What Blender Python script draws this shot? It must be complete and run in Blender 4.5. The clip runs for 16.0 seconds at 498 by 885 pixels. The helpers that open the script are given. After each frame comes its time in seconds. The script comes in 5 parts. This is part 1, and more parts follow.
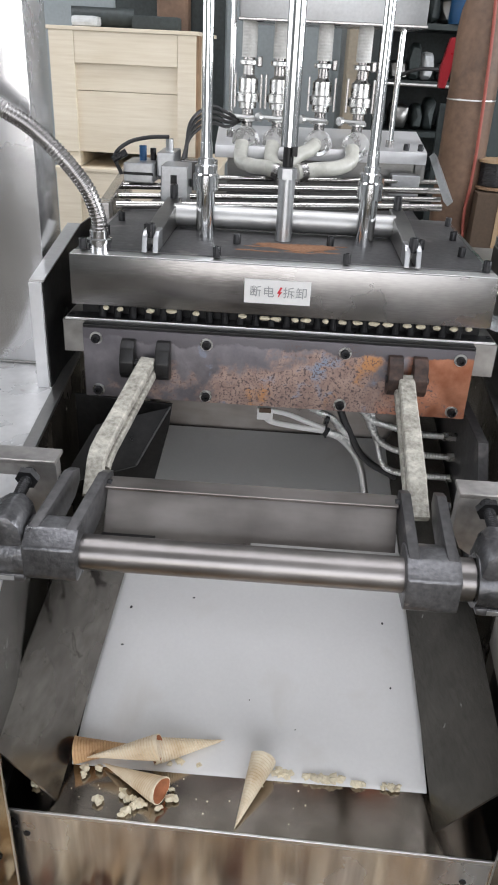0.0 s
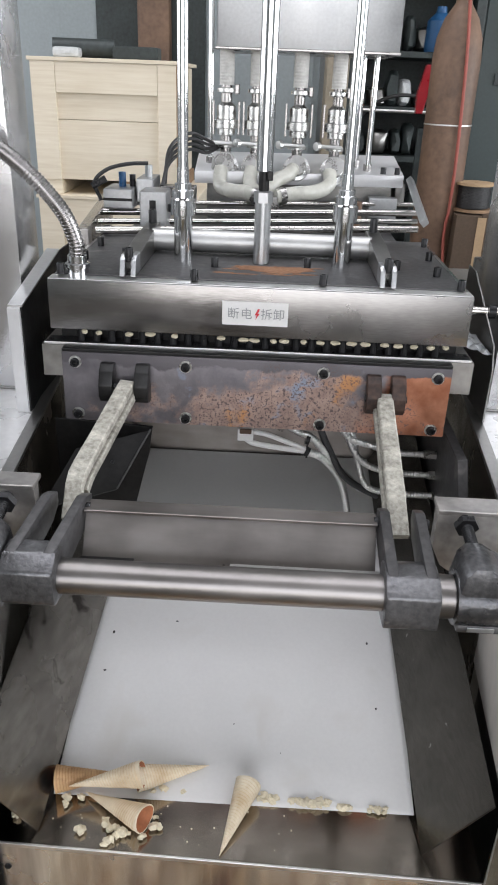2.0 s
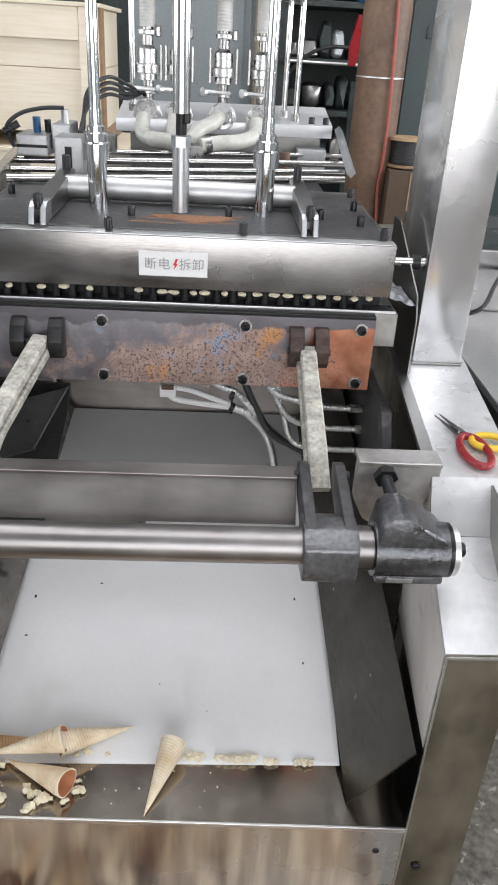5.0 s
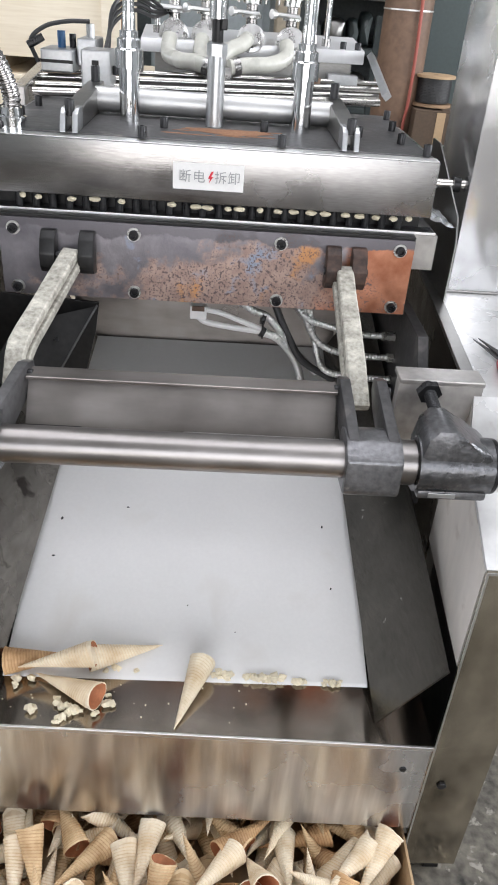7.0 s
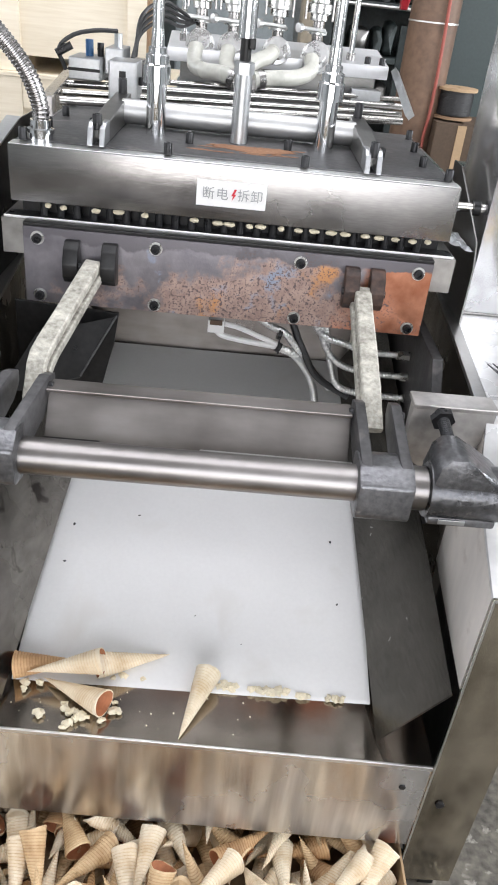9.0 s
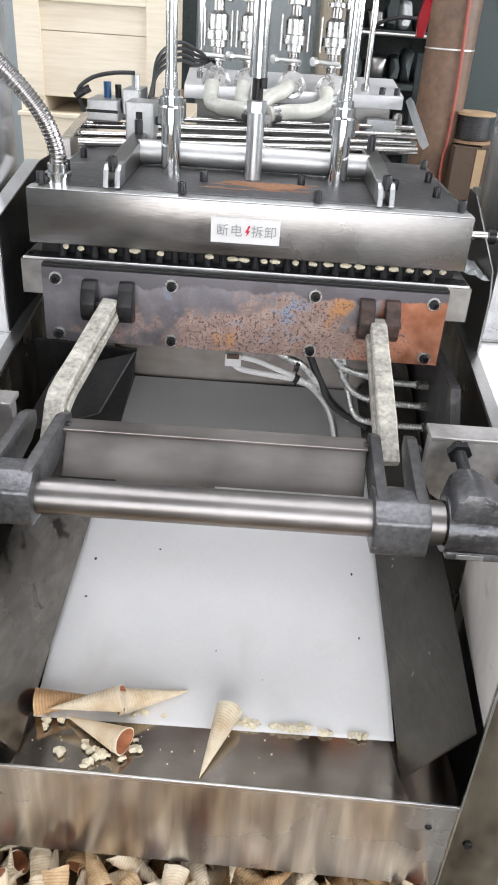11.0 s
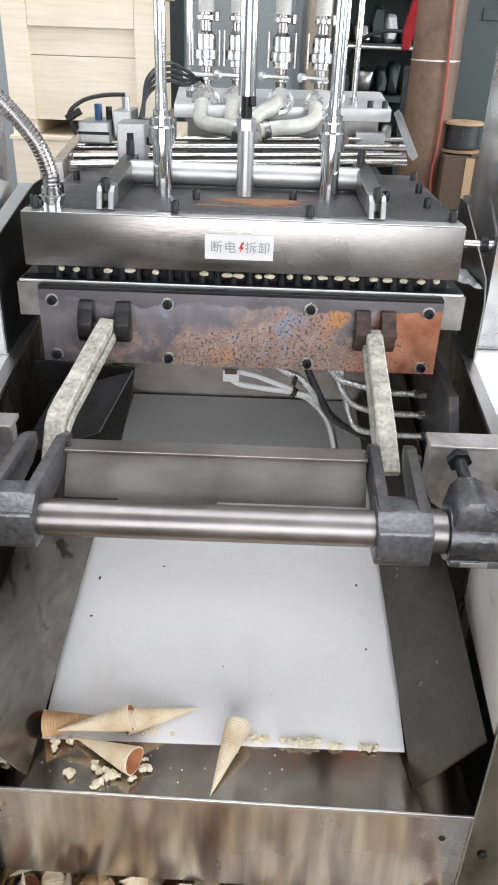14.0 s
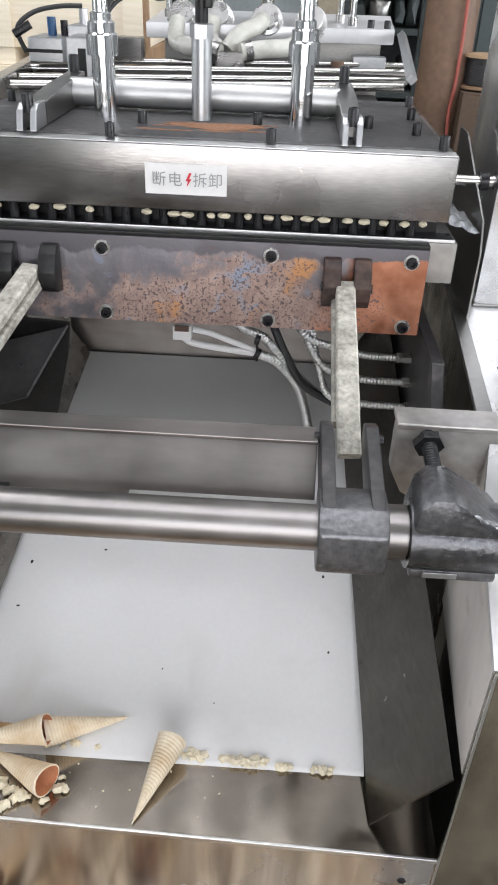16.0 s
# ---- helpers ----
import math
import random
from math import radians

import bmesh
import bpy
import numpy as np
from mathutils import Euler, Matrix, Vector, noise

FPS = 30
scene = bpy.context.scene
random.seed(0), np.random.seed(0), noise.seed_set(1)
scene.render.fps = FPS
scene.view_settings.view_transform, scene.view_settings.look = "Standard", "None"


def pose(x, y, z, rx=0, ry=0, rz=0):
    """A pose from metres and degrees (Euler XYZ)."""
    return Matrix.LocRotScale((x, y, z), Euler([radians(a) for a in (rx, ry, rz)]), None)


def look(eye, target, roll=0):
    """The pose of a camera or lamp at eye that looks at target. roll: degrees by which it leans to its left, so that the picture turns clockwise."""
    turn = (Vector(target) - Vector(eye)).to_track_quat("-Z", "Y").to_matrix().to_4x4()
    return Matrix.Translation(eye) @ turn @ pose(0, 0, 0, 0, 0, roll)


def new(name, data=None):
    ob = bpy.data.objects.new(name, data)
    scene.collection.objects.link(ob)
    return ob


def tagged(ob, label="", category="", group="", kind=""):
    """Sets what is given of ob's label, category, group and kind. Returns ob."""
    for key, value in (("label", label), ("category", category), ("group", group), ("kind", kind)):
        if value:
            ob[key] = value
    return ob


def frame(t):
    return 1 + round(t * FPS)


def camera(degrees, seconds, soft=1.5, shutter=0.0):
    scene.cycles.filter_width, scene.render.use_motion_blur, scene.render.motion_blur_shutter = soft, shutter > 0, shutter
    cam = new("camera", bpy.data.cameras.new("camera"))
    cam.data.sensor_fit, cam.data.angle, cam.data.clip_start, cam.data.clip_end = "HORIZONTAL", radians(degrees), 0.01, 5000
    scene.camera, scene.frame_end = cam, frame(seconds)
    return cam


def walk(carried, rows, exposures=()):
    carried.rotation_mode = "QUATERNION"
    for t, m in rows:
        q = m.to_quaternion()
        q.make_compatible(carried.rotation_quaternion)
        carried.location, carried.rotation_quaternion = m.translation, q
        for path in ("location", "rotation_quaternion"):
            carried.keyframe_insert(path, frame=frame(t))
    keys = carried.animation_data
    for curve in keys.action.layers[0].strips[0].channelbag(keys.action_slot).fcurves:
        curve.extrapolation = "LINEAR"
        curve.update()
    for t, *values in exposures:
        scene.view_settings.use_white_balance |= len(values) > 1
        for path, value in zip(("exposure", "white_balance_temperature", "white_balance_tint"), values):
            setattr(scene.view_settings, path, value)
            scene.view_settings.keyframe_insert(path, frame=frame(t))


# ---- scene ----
cam = camera(36.7, 16.0, soft=1.9)
PATH = [
    (0, (0.009, 0.077, 1.497), (-0.061, 1.849, 0.573), 2.8),
    (0.5, (0.014, 0.078, 1.497), (-0.034, 1.861, 0.592), 3.0),
    (1, (0.011, 0.073, 1.501), (-0.032, 1.864, 0.612), 2.9),
    (1.5, (0.013, 0.072, 1.508), (-0.034, 1.866, 0.626), 2.6),
    (2, (0.027, 0.075, 1.494), (-0.019, 1.876, 0.627), 2.2),
    (2.5, (0.022, 0.086, 1.489), (-0.015, 1.881, 0.606), 2.1),
    (3, (0.015, 0.086, 1.484), (-0.003, 1.874, 0.587), 2.3),
    (3.5, (0.027, 0.09, 1.475), (0.025, 1.866, 0.556), 2.4),
    (4, (0.058, 0.094, 1.477), (0.118, 1.867, 0.553), 3.0),
    (4.2, (0.071, 0.1, 1.484), (0.165, 1.869, 0.554), 3.3),
    (6.3, (0.047, 0.097, 1.398), (0.161, 1.818, 0.385), 3.7),
    (6.5, (0.04, 0.094, 1.392), (0.153, 1.804, 0.36), 4.2),
    (7, (0.023, 0.088, 1.392), (0.121, 1.794, 0.352), 4.5),
    (7.5, (-0.009, 0.113, 1.393), (0.074, 1.819, 0.352), 4.9),
    (8, (0.005, 0.121, 1.38), (0.082, 1.812, 0.317), 5.6),
    (8.5, (0.018, 0.103, 1.388), (0.114, 1.792, 0.321), 6.4),
    (9, (0.009, 0.089, 1.426), (0.089, 1.792, 0.381), 6.3),
    (9.2, (0.019, 0.087, 1.431), (0.065, 1.801, 0.403), 5.9),
    (11.5, (0.027, 0.1, 1.446), (0.028, 1.834, 0.448), 3.6),
    (12, (0.025, 0.097, 1.447), (0.026, 1.832, 0.453), 3.0),
    (12.5, (0.025, 0.091, 1.45), (0.023, 1.832, 0.464), 2.6),
    (13, (0.028, 0.097, 1.453), (0.024, 1.843, 0.478), 2.4),
    (13.5, (0.024, 0.099, 1.452), (0.021, 1.848, 0.483), 2.2),
    (14, (0.027, 0.096, 1.449), (0.024, 1.846, 0.48), 2.1),
    (14.5, (0.027, 0.092, 1.453), (0.028, 1.842, 0.486), 2.1),
    (15, (0.037, 0.097, 1.455), (0.039, 1.844, 0.482), 2.1),
    (15.5, (0.067, 0.154, 1.428), (0.079, 1.882, 0.42), 2.2),
    (15.7, (0.098, 0.198, 1.407), (0.1, 1.921, 0.391), 2.2),
    (16, (0.142, 0.286, 1.375), (0.089, 1.974, 0.305), 2.3),
]
walk(cam, [(t, look(eye, target, roll)) for t, eye, target, roll in PATH],
     exposures=[(0, -0.36), (3, -0.38), (4, -0.25), (6.5, -0.09), (7.5, 0.04), (9, 0.14), (11.5, 0.06), (15, 0.02), (16, -0.08)])

# ---- world and light ----
world = bpy.data.worlds.new("world")
scene.world = world
world.use_nodes = True
wn = world.node_tree.nodes
sky = wn.new("ShaderNodeTexSky")
sky.sky_type, sky.sun_disc = "NISHITA", False
sky.sun_elevation, sky.sun_rotation = radians(48), radians(200)
world.node_tree.links.new(sky.outputs[0], wn["Background"].inputs[0])
wn["Background"].inputs[1].default_value = 0.12
scene.view_settings.exposure = 0.0


def area_lamp(name, m, w, h, power, tint=(1.0, 0.98, 0.95)):
    lamp = bpy.data.lights.new(name, "AREA")
    lamp.shape, lamp.size, lamp.size_y, lamp.energy, lamp.color = "RECTANGLE", w, h, power, tint
    ob = new(name, lamp)
    ob.matrix_world = m
    return ob


area_lamp("door_daylight", look((0.6, -4.86, 2.1), (0.6, 0, 1.6)), 5.6, 3.6, 255, (0.968, 0.962, 1.0))
area_lamp("window_daylight_east", look((4.86, 1.4, 2.3), (0, 1.4, 1.8)), 5.6, 1.8, 350, (0.95, 0.965, 1.0))
# added fill lamp for the left side; no window is known there
area_lamp("west_fill_light", look((-4.86, 1.4, 2.3), (0, 1.4, 1.8)), 5.6, 1.8, 150, (0.96, 0.96, 1.0))
area_lamp("skylight_daylight", look((0.3, 0.6, 4.95), (0.3, 0.6, 0)), 4.0, 1.6, 80, (0.97, 0.96, 1.0))
# added lamp that brightens the crates; no skylight is known there
area_lamp("back_fill_light", look((-0.6, 2.6, 4.95), (-0.6, 2.6, 0)), 4.0, 1.2, 115, (0.97, 0.97, 1.0))

# ---- materials ----


def mat(name, base, rough=0.5, metal=0.0, vary=0.12, big=6.0, fine=90.0, bump=0.15, stretch=(1, 1, 1), tint=None, rvary=0.1, grain=0.5, brushed=0.0, stain=None):
    """A surface with cloudy variation, fine grain and relief."""
    m = bpy.data.materials.new(name)
    m.use_nodes = True
    nt = m.node_tree
    n, lk = nt.nodes, nt.links
    b = n["Principled BSDF"]
    co = n.new("ShaderNodeTexCoord")
    mp = n.new("ShaderNodeMapping")
    mp.inputs["Scale"].default_value = stretch
    lk.new(co.outputs["Object"], mp.inputs[0])
    n1 = n.new("ShaderNodeTexNoise")
    n1.inputs["Scale"].default_value, n1.inputs["Detail"].default_value = big, 5
    lk.new(co.outputs["Object"], n1.inputs["Vector"])
    n2 = n.new("ShaderNodeTexNoise")
    n2.inputs["Scale"].default_value, n2.inputs["Detail"].default_value = fine, 4
    lk.new(mp.outputs[0], n2.inputs["Vector"])
    info = n.new("ShaderNodeObjectInfo")
    dark = tuple(c * (1 - vary * 2) for c in base)
    lite = tuple(min(1, c * (1 + vary)) for c in base) if tint is None else tint
    mx = n.new("ShaderNodeMix")
    mx.data_type = "RGBA"
    mx.inputs["A"].default_value, mx.inputs["B"].default_value = (*dark, 1), (*lite, 1)
    av = n.new("ShaderNodeMath")
    av.operation = "MULTIPLY_ADD"
    av.inputs[1].default_value = grain
    lk.new(n2.outputs[0], av.inputs[0])
    sc = n.new("ShaderNodeMath")
    sc.operation = "MULTIPLY"
    sc.inputs[1].default_value = 1.0 - grain
    lk.new(n1.outputs[0], sc.inputs[0])
    lk.new(sc.outputs[0], av.inputs[2])
    rp = n.new("ShaderNodeMapRange")
    rp.inputs["From Min"].default_value, rp.inputs["From Max"].default_value = 0.3, 0.7
    lk.new(av.outputs[0], rp.inputs[0])
    lk.new(rp.outputs[0], mx.inputs["Factor"])
    hs = n.new("ShaderNodeHueSaturation")
    rv = n.new("ShaderNodeMapRange")
    rv.inputs["To Min"].default_value, rv.inputs["To Max"].default_value = 1 - vary * 0.7, 1 + vary * 0.7
    lk.new(info.outputs["Random"], rv.inputs[0])
    lk.new(rv.outputs[0], hs.inputs["Value"])
    colour = mx.outputs["Result"]
    if stain:
        # blots of dirt or rust with edges of their own: size, how rare, how soft, colour
        n3 = n.new("ShaderNodeTexNoise")
        n3.inputs["Scale"].default_value, n3.inputs["Detail"].default_value, n3.inputs["Distortion"].default_value = stain[0], 6, 0.4
        lk.new(co.outputs["Object"], n3.inputs["Vector"])
        cut = n.new("ShaderNodeMapRange")
        cut.inputs["From Min"].default_value, cut.inputs["From Max"].default_value = stain[1], stain[1] + stain[2]
        lk.new(n3.outputs[0], cut.inputs[0])
        blot = n.new("ShaderNodeMix")
        blot.data_type = "RGBA"
        blot.inputs["B"].default_value = (*stain[3], 1)
        lk.new(colour, blot.inputs["A"])
        lk.new(cut.outputs[0], blot.inputs["Factor"])
        colour = blot.outputs["Result"]
    lk.new(colour, hs.inputs["Color"])
    lk.new(hs.outputs[0], b.inputs["Base Color"])
    rr = n.new("ShaderNodeMapRange")
    rr.inputs["From Min"].default_value, rr.inputs["From Max"].default_value = 0.3, 0.7
    rr.inputs["To Min"].default_value, rr.inputs["To Max"].default_value = max(0.03, rough - rvary), min(1, rough + rvary)
    lk.new(n1.outputs[0], rr.inputs[0])
    lk.new(rr.outputs[0], b.inputs["Roughness"])
    b.inputs["Metallic"].default_value = metal
    if brushed:
        # fine level brush lines, which draw reflections out upwards
        up = n.new("ShaderNodeCombineXYZ")
        up.inputs[2].default_value = 1.0
        lk.new(up.outputs[0], b.inputs["Tangent"])
        b.inputs["Anisotropic"].default_value = brushed
    if bump:
        bp = n.new("ShaderNodeBump")
        bp.inputs["Strength"].default_value, bp.inputs["Distance"].default_value = bump, 0.002
        lk.new(n2.outputs[0], bp.inputs["Height"])
        lk.new(bp.outputs[0], b.inputs["Normal"])
    return m


STEEL = mat("brushed_steel", (0.36, 0.35, 0.345), 0.25, 1.0, 0.2, 5, 42, 0.04, (1.2, 9, 9), rvary=0.1, grain=0.25, tint=(0.52, 0.505, 0.495))
STEEL_SHINY = mat("polished_steel", (0.62, 0.60, 0.57), 0.17, 1.0, 0.08, 9, 30, 0.06, (6, 1, 1), rvary=0.07)
# upright streaks in the colour stand for drawn-out reflections
STEEL_FRONT = mat("reflection_streaked_steel", (0.52, 0.505, 0.49), 0.25, 1.0, 0.10, 5, 13, 0.10, (4.0, 1, 0.25), rvary=0.07, grain=0.65, tint=(0.86, 0.85, 0.84), brushed=0.8)
STEEL_BRIGHT = mat("bright_sheet_steel", (0.74, 0.74, 0.73), 0.38, 1.0, 0.06, 4, 80, 0.04, (1, 1, 10))
STEEL_DULL = mat("dull_sheet_steel", (0.30, 0.295, 0.285), 0.36, 1.0, 0.16, 5, 40, 0.02, (2, 2, 6), grain=0.25)
SHAFT = mat("turned_shaft_steel", (0.24, 0.225, 0.215), 0.36, 1.0, 0.14, 6, 30, 0.02, (0.5, 1, 1), rvary=0.1, grain=0.2, tint=(0.36, 0.34, 0.33))
BAR = mat("browned_bar_steel", (0.21, 0.188, 0.175), 0.34, 0.95, 0.16, 6, 14, 0.03, (0.7, 3, 3), grain=0.25, tint=(0.36, 0.335, 0.32))
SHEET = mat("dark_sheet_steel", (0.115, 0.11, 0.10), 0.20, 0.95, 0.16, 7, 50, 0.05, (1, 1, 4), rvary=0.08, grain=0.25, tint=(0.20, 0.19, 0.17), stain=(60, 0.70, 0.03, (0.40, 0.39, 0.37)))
LEDGE = mat("brownish_mirror_steel", (0.42, 0.375, 0.325), 0.14, 1.0, 0.14, 9, 30, 0.02, rvary=0.08, grain=0.25)
# olive-brown mottling paints in blurred reflections of floor and cones
PANEL = mat("reflection_mottled_steel", (0.40, 0.35, 0.27), 0.17, 1.0, 0.25, 9, 10, 0.5, (1.5, 1, 0.5), rvary=0.12, grain=0.4, tint=(0.82, 0.76, 0.64))
# smears are dirt; the paler base stands for the white belt it mirrors
SHEET_SMEARED_LIT = mat("smeared_lit_sheet", (0.19, 0.175, 0.155), 0.26, 0.95, 0.2, 6, 22, 0.05, (1, 1, 3), rvary=0.1, grain=0.3, tint=(0.42, 0.395, 0.36), stain=(20, 0.62, 0.08, (0.07, 0.062, 0.055)))
# pale base carries the reflected light on the right bench's inner wall
LIT_SIDE = mat("lit_side_sheet", (0.70, 0.66, 0.62), 0.36, 0.15, 0.1, 8, 50, 0.05, (1, 1, 0.4), rvary=0.1, grain=0.3, stain=(14, 0.60, 0.12, (0.50, 0.45, 0.41)))
# brown cloudy tone stands for the surroundings that the wall mirrors
WALL = mat("brown_reflecting_steel", (0.16, 0.135, 0.11), 0.22, 0.9, 0.3, 10, 40, 0.1, (1, 1, 0.5), rvary=0.12, grain=0.3)
FILM = mat("film_covered_steel", (0.74, 0.74, 0.75), 0.40, 0.45, 0.07, 4, 60, 0.04, rvary=0.12, grain=0.3)
POST = mat("bright_post_steel", (0.80, 0.80, 0.81), 0.24, 0.9, 0.06, 5, 50, 0.03, (1, 1, 0.2), rvary=0.1, grain=0.3)
TOP = mat("bright_worktop_steel", (0.72, 0.72, 0.72), 0.30, 0.35, 0.12, 9, 60, 0.04, rvary=0.12, grain=0.3, stain=(22, 0.62, 0.10, (0.46, 0.44, 0.42)))
BRACKET = mat("scuffed_bracket_steel", (0.36, 0.34, 0.325), 0.40, 0.85, 0.2, 10, 60, 0.1, rvary=0.12, grain=0.3, tint=(0.56, 0.54, 0.52))
GALV = mat("pale_turned_tube", (0.56, 0.56, 0.555), 0.46, 0.95, 0.12, 9, 60, 0.05, (0.6, 1, 1), rvary=0.08, grain=0.3)
CHROME = mat("chrome", (0.75, 0.76, 0.77), 0.10, 1.0, 0.05, 20, 80, 0.0, rvary=0.05)
ALU = mat("machined_aluminium", (0.52, 0.53, 0.54), 0.36, 1.0, 0.08, 9, 120, 0.05)
CAST = mat("cast_iron", (0.105, 0.106, 0.112), 0.33, 0.85, 0.2, 12, 130, 0.4, rvary=0.12, grain=0.45, tint=(0.215, 0.215, 0.222), stain=(38, 0.68, 0.06, (0.30, 0.285, 0.275)))
DARK_PLATE = mat("blackened_steel_plate", (0.10, 0.098, 0.10), 0.45, 0.7, 0.25, 9, 90, 0.15, rvary=0.12, stain=(16, 0.64, 0.10, (0.18, 0.17, 0.165)))
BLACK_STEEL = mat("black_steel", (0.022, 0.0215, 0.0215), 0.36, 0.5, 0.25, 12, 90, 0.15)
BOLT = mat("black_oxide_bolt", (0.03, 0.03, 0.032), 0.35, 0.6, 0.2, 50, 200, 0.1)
WASHER = mat("zinc_washer", (0.62, 0.62, 0.60), 0.3, 1.0, 0.1, 80, 200, 0.1)
BELT = mat("white_belt", (0.745, 0.74, 0.73), 0.30, 0.0, 0.04, 3.5, 140, 0.03, rvary=0.015, grain=0.25, stain=(7, 0.58, 0.14, (0.69, 0.675, 0.65)))
LINK = mat("scaly_flat_bar", (0.30, 0.275, 0.225), 0.7, 0.15, 0.3, 30, 140, 0.9, tint=(0.60, 0.58, 0.51), grain=0.4)
MOULD = mat("dull_machined_block", (0.36, 0.345, 0.325), 0.45, 0.9, 0.2, 14, 60, 0.1, grain=0.3)
WAFER = mat("baked_wafer", (0.62, 0.37, 0.165), 0.6, 0.0, 0.22, 16, 120, 0.25, tint=(0.90, 0.70, 0.44), grain=0.15)
WAFER_GROOVE = mat("baked_wafer_groove", (0.50, 0.27, 0.11), 0.66, 0.0, 0.22, 16, 120, 0.2, tint=(0.80, 0.58, 0.33), grain=0.15)
WAFER_TOASTED = mat("toasted_wafer", (0.46, 0.235, 0.095), 0.6, 0.0, 0.24, 16, 120, 0.25, tint=(0.80, 0.54, 0.29), grain=0.15)
WAFER_TOASTED_GROOVE = mat("toasted_wafer_groove", (0.36, 0.17, 0.065), 0.66, 0.0, 0.24, 16, 120, 0.2, tint=(0.68, 0.42, 0.21), grain=0.15)
WAFER_PALE = mat("pale_underbaked_wafer", (0.80, 0.60, 0.37), 0.62, 0.0, 0.14, 16, 120, 0.25, tint=(0.96, 0.90, 0.75), grain=0.15)
WAFER_PALE_GROOVE = mat("pale_wafer_groove", (0.72, 0.50, 0.28), 0.66, 0.0, 0.14, 16, 120, 0.2, tint=(0.92, 0.81, 0.60), grain=0.15)
VALVE = mat("polished_valve_steel", (0.66, 0.66, 0.65), 0.28, 1.0, 0.1, 30, 90, 0.03, rvary=0.08)
WAFER_IN = mat("browned_wafer", (0.42, 0.16, 0.07), 0.7, 0.0, 0.15, 30, 150, 0.3)
CRUMB = mat("pale_wafer_crumb", (0.80, 0.72, 0.54), 0.75, 0.0, 0.12, 60, 200, 0.4)
PLY = mat("pine_plywood", (0.78, 0.67, 0.50), 0.6, 0.0, 0.06, 3, 12, 0.08, (0.5, 6, 8), tint=(0.87, 0.79, 0.65), stain=(16, 0.72, 0.04, (0.55, 0.42, 0.27)))
PLY_DARK = mat("pallet_wood", (0.30, 0.19, 0.11), 0.7, 0.0, 0.2, 6, 30, 0.2)
CARTON_DARK = mat("dark_brown_carton", (0.085, 0.056, 0.036), 0.75, 0.0, 0.15, 6, 90, 0.1)
CARTON = mat("brown_carton", (0.42, 0.29, 0.17), 0.8, 0.0, 0.1, 8, 120, 0.1)
CYL = mat("rusty_brown_paint", (0.115, 0.068, 0.045), 0.6, 0.0, 0.2, 5, 40, 0.15, tint=(0.20, 0.122, 0.08), grain=0.3)
RED = mat("red_plastic", (0.27, 0.009, 0.016), 0.35, 0.0, 0.08, 20, 150, 0.05)
RED_HOSE = mat("dull_red_hose", (0.30, 0.075, 0.055), 0.5, 0.0, 0.1, 20, 150, 0.05)
YELLOW = mat("yellow_plastic", (0.72, 0.48, 0.03), 0.4, 0.0, 0.08, 20, 150, 0.05)
BLUE = mat("blue_plastic", (0.015, 0.08, 0.20), 0.4, 0.0, 0.1, 20, 150, 0.05)
GREEN = mat("green_plastic", (0.015, 0.20, 0.07), 0.4, 0.0, 0.1, 20, 150, 0.05)
TUBE = mat("milky_silicone_tube", (0.53, 0.525, 0.475), 0.32, 0.0, 0.1, 14, 60, 0.05)
WHITE_TUBE = mat("white_sleeve", (0.70, 0.69, 0.66), 0.5, 0.0, 0.1, 40, 200, 0.3)
RUBBER = mat("black_rubber", (0.02, 0.02, 0.021), 0.5, 0.0, 0.2, 30, 150, 0.1)
PAPER = mat("white_label", (0.82, 0.81, 0.80), 0.45, 0.0, 0.03, 20, 150, 0.02)
INK = mat("grey_ink", (0.36, 0.37, 0.37), 0.6, 0.0, 0.1, 60, 200, 0.0)
INK_RED = mat("red_ink", (0.62, 0.03, 0.05), 0.6, 0.0, 0.1, 60, 200, 0.0)
CABINET = mat("grey_green_paint", (0.034, 0.05, 0.05), 0.42, 0.0, 0.12, 3, 60, 0.05)
DARK_PAINT = mat("dark_machine_paint", (0.035, 0.045, 0.045), 0.5, 0.1, 0.3, 6, 60, 0.1)
CONCRETE = mat("oily_concrete", (0.04, 0.036, 0.028), 0.65, 0.0, 0.4, 14.0, 60, 1.0, tint=(0.16, 0.145, 0.118), grain=0.55, stain=(35, 0.60, 0.06, (0.23, 0.215, 0.185)))
PLASTER = mat("grey_plaster", (0.42, 0.44, 0.44), 0.8, 0.0, 0.08, 1.2, 40, 0.2)
CEIL = mat("painted_ceiling", (0.55, 0.55, 0.54), 0.8, 0.0, 0.06, 1.2, 40, 0.1)
FOIL = mat("crumpled_plastic", (0.55, 0.57, 0.58), 0.3, 0.0, 0.1, 18, 60, 0.6)


